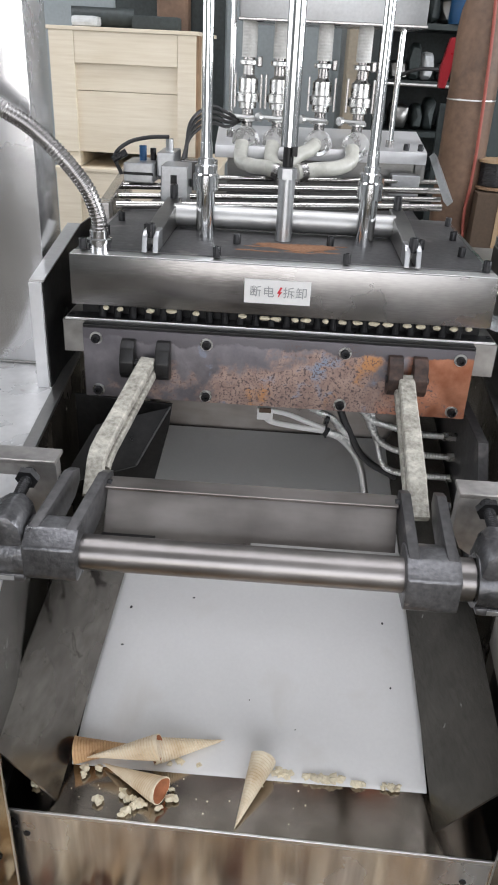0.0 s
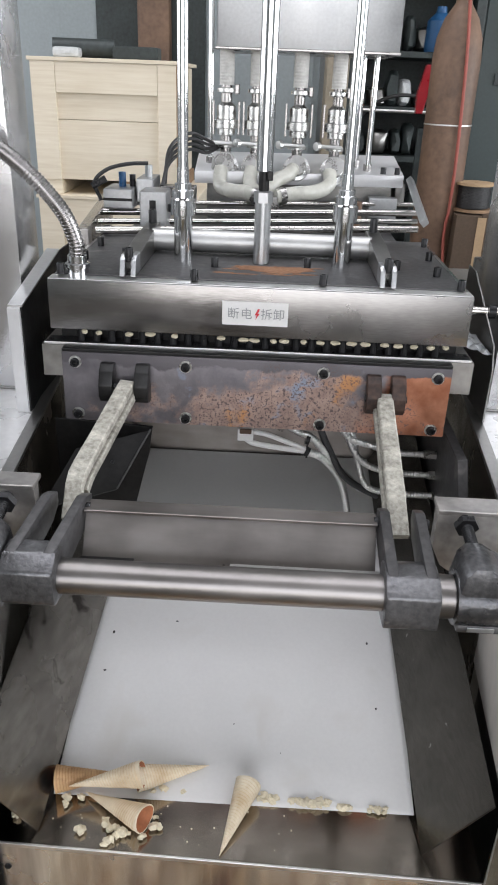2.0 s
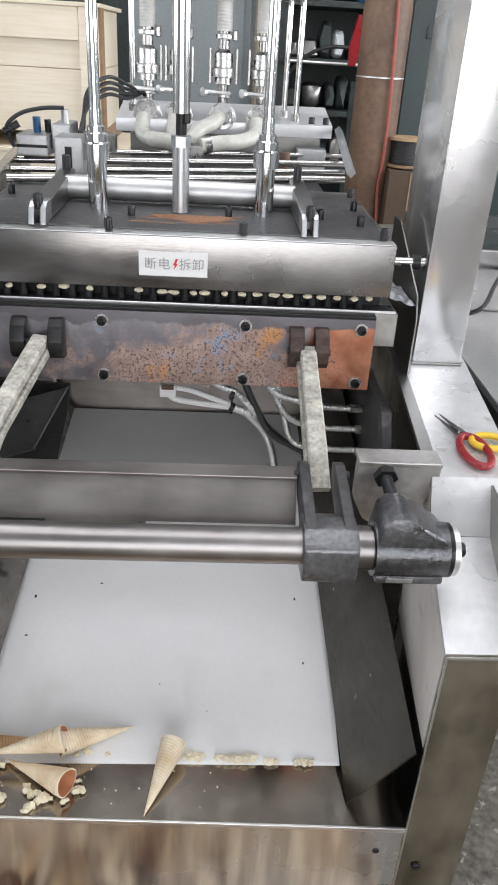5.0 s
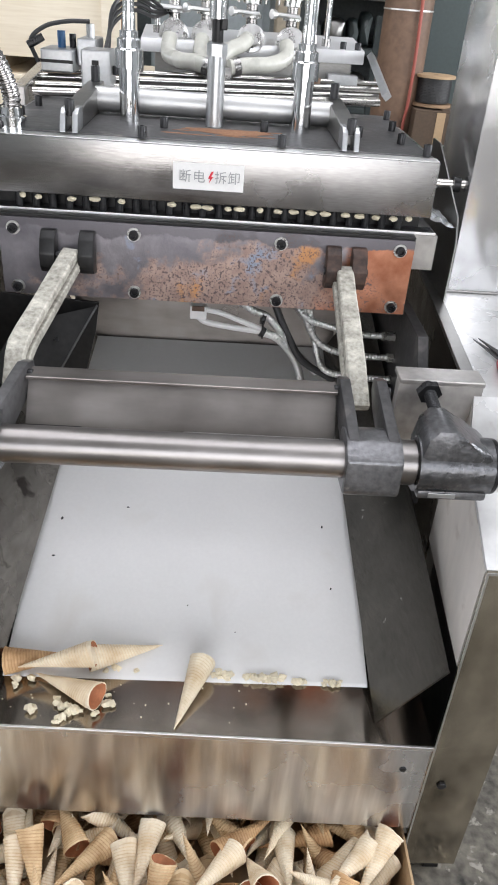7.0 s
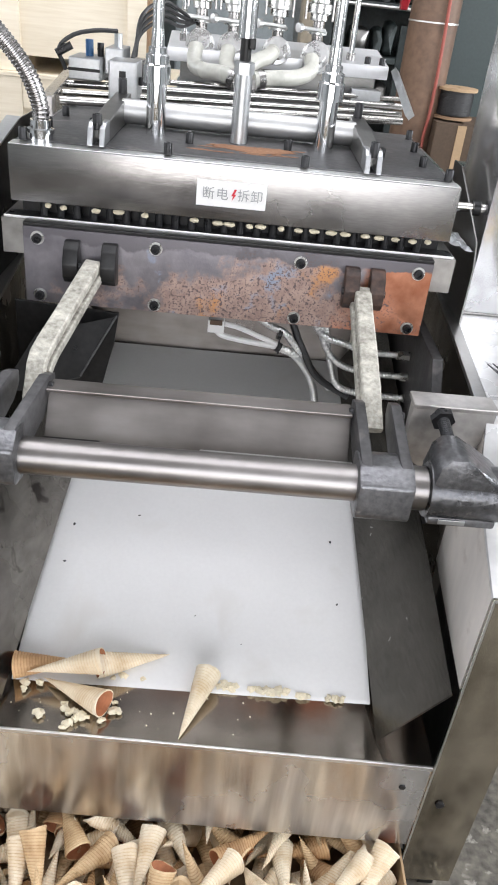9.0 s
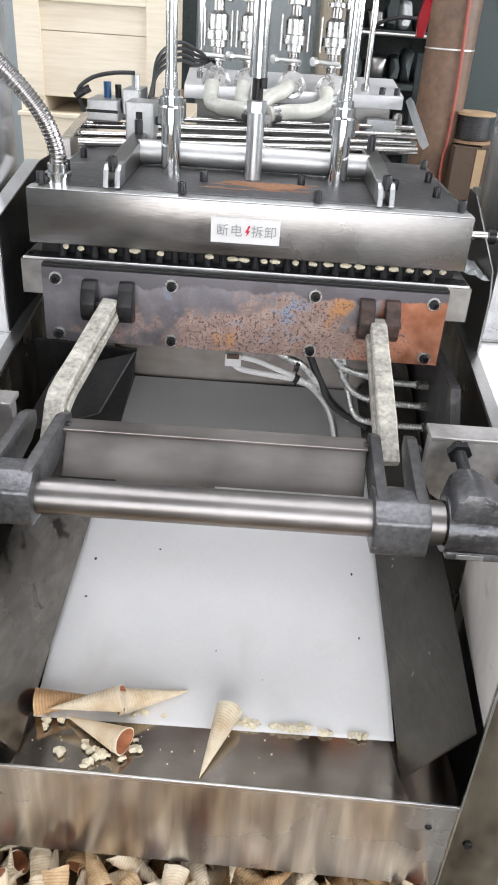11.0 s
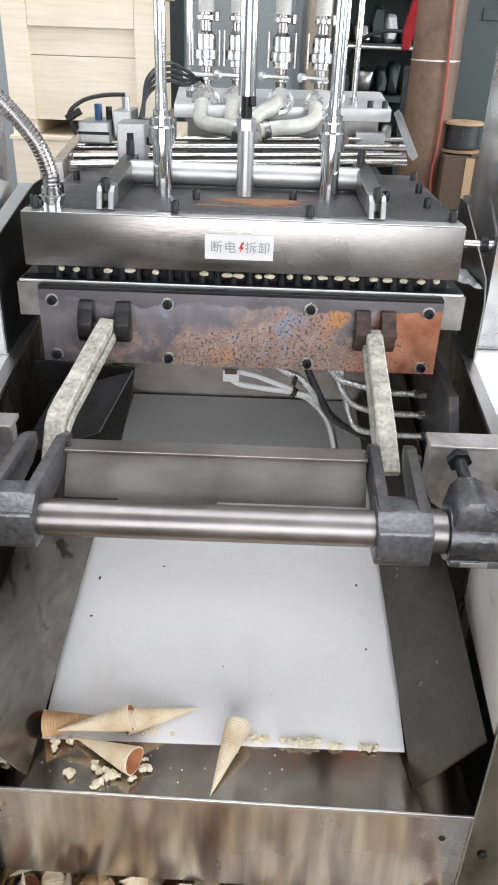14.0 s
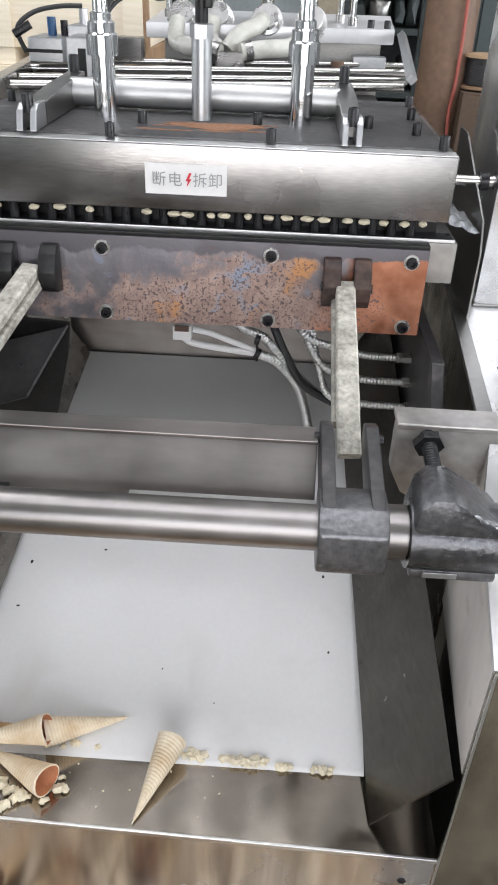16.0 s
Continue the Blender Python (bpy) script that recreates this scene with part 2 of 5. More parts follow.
def rust_material():
    """Blued steel eaten by rust: mottled in the middle, orange towards one end."""
    m = bpy.data.materials.new("rusted_blue_steel")
    m.use_nodes = True
    nt = m.node_tree
    n, lk = nt.nodes, nt.links
    b = n["Principled BSDF"]
    co = n.new("ShaderNodeTexCoord")
    sep = n.new("ShaderNodeSeparateXYZ")
    lk.new(co.outputs["Object"], sep.inputs[0])

    def noise_of(scale, detail=6, rough=0.6):
        t = n.new("ShaderNodeTexNoise")
        t.inputs["Scale"].default_value, t.inputs["Detail"].default_value, t.inputs["Roughness"].default_value = scale, detail, rough
        lk.new(co.outputs["Object"], t.inputs["Vector"])
        return t.outputs[0]

    def ranged(v, a, c, lo=0.0, hi=1.0):
        r = n.new("ShaderNodeMapRange")
        for k, x in (("From Min", a), ("From Max", c), ("To Min", lo), ("To Max", hi)):
            r.inputs[k].default_value = x
        lk.new(v, r.inputs[0])
        return r.outputs[0]

    def op(kind, a, c):
        q = n.new("ShaderNodeMath")
        q.operation = kind
        for i, v in enumerate((a, c)):
            if isinstance(v, (int, float)):
                q.inputs[i].default_value = v
            else:
                lk.new(v, q.inputs[i])
        return q.outputs[0]

    def mix(f, a, c):
        x = n.new("ShaderNodeMix")
        x.data_type = "RGBA"
        lk.new(f, x.inputs["Factor"])
        for k, v in (("A", a), ("B", c)):
            if isinstance(v, tuple):
                x.inputs[k].default_value = (*v, 1)
            else:
                lk.new(v, x.inputs[k])
        return x.outputs["Result"]

    base = mix(ranged(noise_of(14), 0.35, 0.65), (0.15, 0.14, 0.155), (0.25, 0.235, 0.25))
    middle = op("SUBTRACT", 1.0, op("ABSOLUTE", op("MULTIPLY", op("SUBTRACT", sep.outputs[0], 0.08), 3.2), 0.0))
    low = ranged(sep.outputs[2], 0.055, -0.045, -0.20, 0.05)
    f1 = ranged(op("ADD", op("ADD", noise_of(12, 9, 0.68), op("MULTIPLY", middle, 0.30)), low), 0.54, 0.64)
    col = mix(f1, base, mix(ranged(noise_of(40), 0.38, 0.62), (0.30, 0.205, 0.175), (0.42, 0.30, 0.25)))
    blue = ranged(op("ADD", noise_of(19), op("MULTIPLY", middle, 0.13)), 0.66, 0.74)
    col = mix(blue, col, (0.25, 0.28, 0.35))
    orange = ranged(op("ADD", noise_of(9), op("MULTIPLY", middle, 0.10)), 0.66, 0.73)
    col = mix(orange, col, (0.52, 0.26, 0.115))
    right = ranged(op("ADD", sep.outputs[0], op("MULTIPLY", op("ADD", noise_of(16), low), 0.16)), 0.285, 0.318)
    col = mix(right, col, mix(ranged(noise_of(20), 0.35, 0.65), (0.31, 0.115, 0.06), (0.50, 0.225, 0.135)))
    top_edge = ranged(op("ADD", sep.outputs[2], op("MULTIPLY", noise_of(15), 0.055)), 0.073, 0.077)
    col = mix(top_edge, col, (0.12, 0.112, 0.122))
    pit = op("MULTIPLY", ranged(noise_of(150, 2, 0.5), 0.57, 0.62), ranged(noise_of(14), 0.36, 0.48))
    fine_pit = op("MULTIPLY", ranged(noise_of(260, 2, 0.5), 0.57, 0.63), ranged(noise_of(10), 0.38, 0.52))
    pit = op("MAXIMUM", pit, fine_pit)
    col = mix(op("MULTIPLY", pit, f1), col, (0.13, 0.095, 0.092))
    lk.new(col, b.inputs["Base Color"])
    lk.new(ranged(f1, 0, 1, 0.42, 0.75), b.inputs["Roughness"])
    lk.new(ranged(f1, 0, 1, 0.65, 0.15), b.inputs["Metallic"])
    bp = n.new("ShaderNodeBump")
    bp.inputs["Strength"].default_value, bp.inputs["Distance"].default_value = 0.25, 0.002
    lk.new(noise_of(120), bp.inputs["Height"])
    lk.new(bp.outputs[0], b.inputs["Normal"])
    return m


RUST = rust_material()

# ---- building ----
ORIGIN = {}


def thing(name, at, label, category, group="", kind=""):
    """An empty at the base of a thing; its parts are built in world places."""
    ob = new(name)
    ob.location = at
    ob.empty_display_size = 0.02
    ORIGIN[ob] = Vector(at)
    return tagged(ob, label, category, group, kind)


def part(name, bm, material, parent=None, label="", smooth=False, at=None):
    me = bpy.data.meshes.new(name)
    o = ORIGIN[parent] if parent else Vector(at or (0, 0, 0))
    bmesh.ops.translate(bm, verts=bm.verts, vec=-o)
    bmesh.ops.recalc_face_normals(bm, faces=bm.faces)
    bm.to_mesh(me)
    bm.free()
    mats = material if isinstance(material, (list, tuple)) else [material]
    for m in mats:
        me.materials.append(m)
    if smooth:
        for p in me.polygons:
            p.use_smooth = True
        me.set_sharp_from_angle(angle=radians(35))
    ob = new(name, me)
    if parent:
        ob.parent = parent
    else:
        ob.location = o
    ORIGIN[ob] = o
    return tagged(ob, label)


def single(name, bm, material, at, label, category, group="", kind="", smooth=False):
    return tagged(part(name, bm, material, None, label, smooth, at), label, category, group, kind)


def box(x0, x1, y0, y1, z0, z1, bevel=0.0, bm=None, m=None, seg=2):
    bm = bm or bmesh.new()
    r = bmesh.ops.create_cube(bm, size=1.0)["verts"]
    bmesh.ops.scale(bm, vec=(x1 - x0, y1 - y0, z1 - z0), verts=r)
    bmesh.ops.translate(bm, vec=((x0 + x1) / 2, (y0 + y1) / 2, (z0 + z1) / 2), verts=r)
    if m is not None:
        bmesh.ops.transform(bm, matrix=m, verts=r)
    if bevel:
        es = list({e for v in r for e in v.link_edges})
        bmesh.ops.bevel(bm, geom=es, offset=bevel, segments=seg, affect="EDGES", profile=0.6)
    return bm


def rod(a, b, r, r2=None, bm=None, n=20, cap=True):
    """A round bar from a to b."""
    bm = bm or bmesh.new()
    a, b = Vector(a), Vector(b)
    d = b - a
    turn = d.to_track_quat("Z", "Y").to_matrix().to_4x4()
    bmesh.ops.create_cone(bm, cap_ends=cap, cap_tris=False, segments=n, radius1=r, radius2=r if r2 is None else r2, depth=d.length,
                          matrix=Matrix.Translation((a + b) / 2) @ turn)
    return bm


def prism(points, axis, lo, hi, bevel=0.0, bm=None, m=None):
    """A polygon drawn across one axis ('x': points are y, z; 'y': x, z; 'z': x, y) and drawn out along it."""
    bm = bm or bmesh.new()
    put = {"x": lambda p, v: (v, p[0], p[1]), "y": lambda p, v: (p[0], v, p[1]), "z": lambda p, v: (p[0], p[1], v)}[axis]
    a = [bm.verts.new(put(p, lo)) for p in points]
    b = [bm.verts.new(put(p, hi)) for p in points]
    k = len(points)
    bm.faces.new(a)
    bm.faces.new(b[::-1])
    for i in range(k):
        bm.faces.new((a[i], b[i], b[(i + 1) % k], a[(i + 1) % k]))
    if m is not None:
        bmesh.ops.transform(bm, matrix=m, verts=a + b)
    if bevel:
        bmesh.ops.bevel(bm, geom=list({e for v in a + b for e in v.link_edges}), offset=bevel, segments=2, affect="EDGES", profile=0.6)
    return bm


def lathe(profile, n=24, bm=None, m=None):
    """A profile of (radius, height) turned about z."""
    bm = bm or bmesh.new()
    rings = []
    for r, z in profile:
        if r < 1e-5:
            rings.append([bm.verts.new((0, 0, z))])
        else:
            rings.append([bm.verts.new((r * math.cos(2 * math.pi * i / n), r * math.sin(2 * math.pi * i / n), z)) for i in range(n)])
    for p, q in zip(rings, rings[1:]):
        for i in range(n):
            j = (i + 1) % n
            if len(p) == 1 and len(q) == 1:
                continue
            if len(p) == 1:
                bm.faces.new((p[0], q[i], q[j]))
            elif len(q) == 1:
                bm.faces.new((p[i], q[0], p[j]))
            else:
                bm.faces.new((p[i], q[i], q[j], p[j]))
    if m is not None:
        bmesh.ops.transform(bm, matrix=m, verts=[v for ring in rings for v in ring])
    return bm


def smooth_path(points, steps=8):
    """Catmull-Rom through the points."""
    p = [Vector(q) for q in points]
    p = [2 * p[0] - p[1], *p, 2 * p[-1] - p[-2]]
    out = []
    for i in range(1, len(p) - 2):
        for k in range(steps):
            t = k / steps
            a, b, c, d = p[i - 1 : i + 3]
            out.append(0.5 * (2 * b + (c - a) * t + (2 * a - 5 * b + 4 * c - d) * t * t + (3 * b - a - 3 * c + d) * t ** 3))
    return [*out, p[-2]]


def tube(points, r, n=12, steps=8, rib=0.0, pitch=0.008, bm=None):
    """A hose along a smooth path; rib: the height of its rings, pitch: how far apart."""
    bm = bm or bmesh.new()
    path = smooth_path(points, steps)
    if rib:
        length = sum((b - a).length for a, b in zip(path, path[1:]))
        count = max(2, int(length / pitch) * 4)
        dist = [0.0]
        for a, b in zip(path, path[1:]):
            dist.append(dist[-1] + (b - a).length)
        fine = []
        for k in range(count + 1):
            s = length * k / count
            i = min(max(0, next((j for j, d in enumerate(dist) if d >= s), len(dist) - 1) - 1), len(path) - 2)
            f = (s - dist[i]) / max(1e-9, dist[i + 1] - dist[i])
            fine.append(path[i].lerp(path[i + 1], f))
        path = fine
    up = Vector((0.31, 0.2, 0.93))
    last = None
    for k, c in enumerate(path):
        d = (path[min(k + 1, len(path) - 1)] - path[max(k - 1, 0)]).normalized()
        u = (up - d * up.dot(d)).normalized()
        up = u
        w = d.cross(u)
        rr = r + (rib if rib and k % 4 in (0, 1) else 0.0)
        ring = [bm.verts.new(c + rr * (math.cos(2 * math.pi * i / n) * u + math.sin(2 * math.pi * i / n) * w)) for i in range(n)]
        if last:
            for i in range(n):
                bm.faces.new((last[i], ring[i], ring[(i + 1) % n], last[(i + 1) % n]))
        else:
            bm.faces.new(ring[::-1])
        last = ring
    bm.faces.new(last)
    return bm


def socket_bolt(parent, at, way=(0, 0, 1), r=0.009, h=0.014, washer=False, name="bolt"):
    """A socket-head cap bolt, its hexagon recess open to the way it looks."""
    turn = Matrix.Translation(at) @ Vector(way).to_track_quat("Z", "Y").to_matrix().to_4x4()
    bm = lathe([(r, -0.004), (r, h * 0.9), (r * 0.9, h), (r * 0.55, h), (r * 0.5, h * 0.45), (0, h * 0.45)], 14, m=turn)
    ob = part(name, bm, BOLT, parent, smooth=True)
    if washer:
        part("washer", lathe([(r * 0.9, 0), (r * 1.42, 0), (r * 1.42, 0.003), (r * 0.9, 0.003)], 18, m=turn), WASHER, ob, smooth=True)
    return ob


def hex_nut(parent, at, way, r=0.016, h=0.014, name="nut", material=None):
    turn = Matrix.Translation(at) @ Vector(way).to_track_quat("Z", "Y").to_matrix().to_4x4()
    return part(name, lathe([(0, 0), (r, 0), (r, h * 0.85), (r * 0.85, h), (0, h)], 6, m=turn), material or BOLT, parent)


# ---- the hall ----
def hall():
    def wall(name, bm, label, material=PLASTER):
        single(name, bm, material, (0, 0, 0), label, "wall", kind="structure")

    single("floor", box(-5.2, 5.2, -5.2, 7.2, -0.15, 0.0), CONCRETE, (0, 0, 0), "stained grey concrete factory floor", "floor", kind="structure")
    bm = box(-5.2, 5.2, -5.2, -0.2, 4.9, 5.05)
    box(-5.2, 5.2, 1.4, 2.0, 4.9, 5.05, bm=bm)
    box(-5.2, 5.2, 3.2, 7.2, 4.9, 5.05, bm=bm)
    # the second opening is cut only for the added back lamp
    for y0, y1, xa, xb in ((-0.2, 1.4, -1.7, 2.3), (2.0, 3.2, -2.6, 1.4)):
        box(-5.2, xa, y0, y1, 4.9, 5.05, bm=bm)
        box(xb, 5.2, y0, y1, 4.9, 5.05, bm=bm)
    single("ceiling", bm, CEIL, (0, 0, 0), "pale painted factory ceiling with a skylight and an added opening", "ceiling", kind="structure")
    wall("wall_north", box(-5, 5, 7.0, 7.2, 0, 4.9), "grey plastered factory wall")
    bm = box(-5, -2.3, -5.2, -5.0, 0, 4.9)
    box(3.5, 5, -5.2, -5.0, 0, 4.9, bm=bm)
    box(-2.3, 3.5, -5.2, -5.0, 4.0, 4.9, bm=bm)
    wall("wall_south", bm, "grey plastered wall with an open loading door")
    # the west opening is made up, cut to go with the added lamp
    for s, n in ((1, "wall_east"), (-1, "wall_west")):
        a, b = sorted((5.0 * s, 5.2 * s))
        bm = box(a, b, -5, 7, 0, 1.3)
        box(a, b, -5, 7, 3.3, 4.9, bm=bm)
        box(a, b, -5, -1.5, 1.3, 3.3, bm=bm)
        box(a, b, 4.3, 7, 1.3, 3.3, bm=bm)
        wall(n, bm, "grey plastered wall with a long opening for daylight")


# ---- the press ----
def press_cover():
    t = thing("press_cover", (0, 1.71, 1.053), "heated upper mould box in brushed steel with a dark top plate", "machine part")
    bm = box(-0.398, 0.398, 1.454, 1.97, 1.053, 1.148, 0.002)
    part("shell", bm, STEEL, t, "brushed steel shell with bright folded rim", smooth=True)
    part("rim", box(-0.3965, 0.3965, 1.4555, 1.4885, 1.1482, 1.1500, 0.0006), STEEL_BRIGHT, t, "bright folded rim")
    bm = box(-0.385, 0.385, 1.489, 1.96, 1.1485, 1.153, 0.001)
    part("top_plate", bm, DARK_PLATE, t, "dark grey steel top plate", smooth=True)
    for x, y in ((0.378, 1.90), (0.362, 1.745), (0.352, 1.594), (0.379, 1.489), (0.278, 1.641), (0.093, 1.625), (0.119, 1.484),
                 (-0.378, 1.90), (-0.362, 1.755), (-0.286, 1.65), (-0.363, 1.613), (-0.379, 1.487), (-0.124, 1.480), (-0.095, 1.596)):
        socket_bolt(t, (x, y, 1.156), r=0.0075, h=0.016)
    rnd = random.Random(21)
    blots = [(0.03, 1.588, 0.055, 0.030), (0.06, 1.60, 0.045, 0.022), (-0.02, 1.600, 0.03, 0.02)] + [(0.03 + rnd.uniform(-0.11, 0.10), 1.585 + rnd.uniform(-0.045, 0.04), rnd.uniform(0.006, 0.026), rnd.uniform(0.002, 0.005)) for _ in range(16)]
    bm = bmesh.new()
    for bx, by, rx, ry in blots:
        ring = [(bx + rx * math.cos(q * math.pi / 16) * rnd.uniform(0.85, 1.12), by + ry * math.sin(q * math.pi / 16) * rnd.uniform(0.85, 1.12)) for q in range(32)]
        z = 1.1534 + 0.0003 * rnd.random()
        prism(ring, "z", 1.1528, z, bm=bm)
    part("rust_stain", bm, RUST_SPOT, t, "orange rust round the piston foot")
    # mounting forks at both ends of the cross tube
    for s in (1, -1):
        x = 0.240 if s > 0 else -0.250
        for e in (-1, 1):
            ear = prism([(1.475, 1.1535), (1.486, 1.182), (1.50, 1.190), (1.535, 1.190), (1.535, 1.1535)], "x", x + e * 0.0105 - 0.005, x + e * 0.0105 + 0.005, 0.002)
            part("fork_ear", ear, ALU, t, "pale steel fork ear")
        part("fork_arm", prism([(1.5352, 1.1535), (1.5352, 1.188), (1.66, 1.197), (1.80, 1.203), (1.80, 1.1535)], "x", x - 0.0155, x + 0.0155, 0.003), STEEL_DULL, t, "dull steel fork arm")
        socket_bolt(t, (x, 1.497, 1.182), r=0.0085, h=0.022)
        socket_bolt(t, (x, 1.785, 1.203), r=0.009, h=0.028)
    part("cross_tube", rod((-0.240, 1.722, 1.179), (0.230, 1.722, 1.179), 0.0235, n=28), GALV, t, "pale turned horizontal tube", smooth=True)
    # printed warning label
    lab = part("label_plate", box(-0.068, 0.056, 1.4515, 1.4535, 1.077, 1.122), PAPER, t, "white warning label with grey and red signs")
    label_signs(lab)


def label_signs(lab):
    """Two pairs of printed signs with a red flash between them."""
    y0, y1 = 1.4505, 1.4513
    for ch, x in (("断", -0.047), ("电", -0.0225), ("拆", 0.0155), ("卸", 0.039)):
        text = bpy.data.curves.new("sign", "FONT")
        text.body, text.size, text.align_x, text.extrude = ch, 0.0225, "CENTER", 0.0003
        ob = new("sign_text", text)
        me = bpy.data.meshes.new_from_object(ob.evaluated_get(bpy.context.evaluated_depsgraph_get()))
        bpy.data.objects.remove(ob)
        bm = bmesh.new()
        bm.from_mesh(me)
        bpy.data.meshes.remove(me)
        bmesh.ops.transform(bm, matrix=Matrix.Translation((x, 1.4508, 1.0915)) @ pose(0, 0, 0, 90, 0, 0), verts=bm.verts)
        part("sign", bm, INK, lab)
    part("flash", prism([(-0.001, 1.1095), (-0.0065, 1.0975), (-0.003, 1.0975), (-0.005, 1.089), (0.0025, 1.1005), (-0.001, 1.1005), (0.003, 1.1095)], "y", y0, y1), INK_RED, lab, "red flash sign")


LUG_RUST = mat("rust_filmed_black_steel", (0.035, 0.03, 0.028), 0.5, 0.4, 0.3, 22, 90, 0.2, tint=(0.095, 0.055, 0.042))
RUST_SPOT = mat("orange_rust", (0.46, 0.19, 0.08), 0.8, 0.0, 0.35, 20, 120, 0.3, tint=(0.30, 0.16, 0.09))


def lower_mould():
    t = thing("lower_mould", (0, 1.7, 0.958), "steel lower mould block with a row of cone nests", "machine part")
    part("block", box(-0.417, 0.417, 1.45, 1.80, 0.958, 1.0225, 0.002), MOULD, t, "dull machined steel block", smooth=True)
    # core block, top skin and pins are black to carry the gap's shade
    part("core_block", box(-0.39, 0.39, 1.50, 1.80, 1.0225, 1.053), BLACK_STEEL, t, "core block, blackened for the shade in the gap")
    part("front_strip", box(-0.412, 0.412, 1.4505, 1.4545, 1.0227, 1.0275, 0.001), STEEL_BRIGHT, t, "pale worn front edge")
    part("top_skin", box(-0.412, 0.412, 1.455, 1.4995, 1.0227, 1.0245), BOLT, t, "top face, blackened for the shade in the gap")
    rnd = random.Random(4)
    for i in range(24):
        x = -0.345 + i * 0.030
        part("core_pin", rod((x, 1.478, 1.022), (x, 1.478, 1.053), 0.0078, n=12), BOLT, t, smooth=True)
        if rnd.random() < 0.72:
            w = 0.004 + 0.0055 * rnd.random()
            bm = bmesh.new()
            bmesh.ops.create_icosphere(bm, subdivisions=2, radius=1.0, matrix=Matrix.Translation((x + rnd.uniform(0.004, 0.02), 1.466, 1.0465 - 0.003 * rnd.random())) @ Matrix.Diagonal((w * 1.25, 0.006, 0.0046, 1)))
            for v in bm.verts:
                v.co += Vector((rnd.uniform(-1, 1), rnd.uniform(-1, 1), rnd.uniform(-1, 0.5))) * 0.0012
            part("wafer_rest", bm, CRUMB, t, "pale wafer flash squeezed from the mould")


def front_plate():
    t = thing("front_plate", (0, 1.42, 0.951), "rusty blued steel plate bolted to the mould's front", "steel plate")
    part("plate", box(-0.371, 0.371, 1.42, 1.4485, 0.879, 1.019, 0.0015), RUST, t, smooth=True)
    part("plate_edge", box(-0.371, 0.371, 1.423, 1.449, 1.0192, 1.0245, 0.001), BLACK_STEEL, t)
    for x in (-0.345, -0.1335, 0.129, 0.345):
        for z in (1.0, 0.8935):
            socket_bolt(t, (x, 1.4205, z), (0, -1, 0), r=0.0086, h=0.012, washer=True)
    for x in (0.2245, 0.2705, -0.2815, -0.2145):
        pts = [(1.421, 1.003), (1.408, 1.003), (1.393, 0.992), (1.382, 0.968), (1.382, 0.945), (1.393, 0.932), (1.421, 0.925)]
        part("lug", prism(pts, "x", x - 0.0135, x + 0.0135, 0.003), LUG_RUST if x > 0 else BLACK_STEEL, t, "rust-filmed hinge lug" if x > 0 else "blackened hinge lug", smooth=True)
    for x in (0.2475, -0.248):
        part("hinge_pin", rod((x - 0.0395, 1.398, 0.962), (x + 0.0395, 1.398, 0.962), 0.007), BOLT, t, smooth=True)


def link_bar(top, bend, end):
    """Two flat bars one on the other, bent down at the foot."""
    p = [Vector(top), Vector(bend), Vector(end)]
    t = thing("link_bar", tuple(p[2]), "scaly grey flat-bar link between plate and shaft fork", "link bar", "links of the press")
    path = [p[0], p[0].lerp(p[1], 0.3), p[0].lerp(p[1], 0.6), p[0].lerp(p[1], 0.86), p[1].lerp(p[0].lerp(p[2], 0.5), 0.08), p[1].lerp(p[2], 0.2), p[1].lerp(p[2], 0.6), p[2]]
    rnd = random.Random(int(abs(top[0]) * 1e4))

    def layer(name, hi, lo, wide, until, label, shift=0.0):
        bm = bmesh.new()
        last = None
        pts = path[:until]
        for k, c in enumerate(pts):
            d = (pts[min(k + 1, len(pts) - 1)] - pts[max(k - 1, 0)]).normalized()
            side = Vector((1, 0, 0))
            side = (side - d * side.dot(d)).normalized()
            up = side.cross(d)
            if up.z < 0:
                up = -up
            w = wide * rnd.uniform(0.95, 1.04)
            e = 0.0025
            ring = [bm.verts.new(c + side * (x + shift) + up * z) for x, z in
                    ((-w, lo + e), (-w + e, lo), (w - e, lo), (w, lo + e), (w, hi - e), (w - e, hi + rnd.uniform(-0.0006, 0.0006)), (-w + e, hi + rnd.uniform(-0.0006, 0.0006)), (-w, hi - e))]
            if last:
                for i in range(8):
                    bm.faces.new((last[i], ring[i], ring[(i + 1) % 8], last[(i + 1) % 8]))
            else:
                bm.faces.new(ring[::-1])
            last = ring
        bm.faces.new(last)
        part(name, bm, LINK, t, label, smooth=True)

    layer("upper_bar", 0.008, -0.009, 0.0150, 8, "pale scaly upper bar")
    layer("lower_bar", -0.0115, -0.027, 0.0150, 6, "brownish lower bar", -0.005 if top[0] > 0 else 0.005)


NEAR = Matrix.Translation((0.025, 0.09, 1.45)) @ Matrix.Diagonal((0.94, 0.94, 0.94, 1)) @ Matrix.Translation((-0.025, -0.09, -1.45))


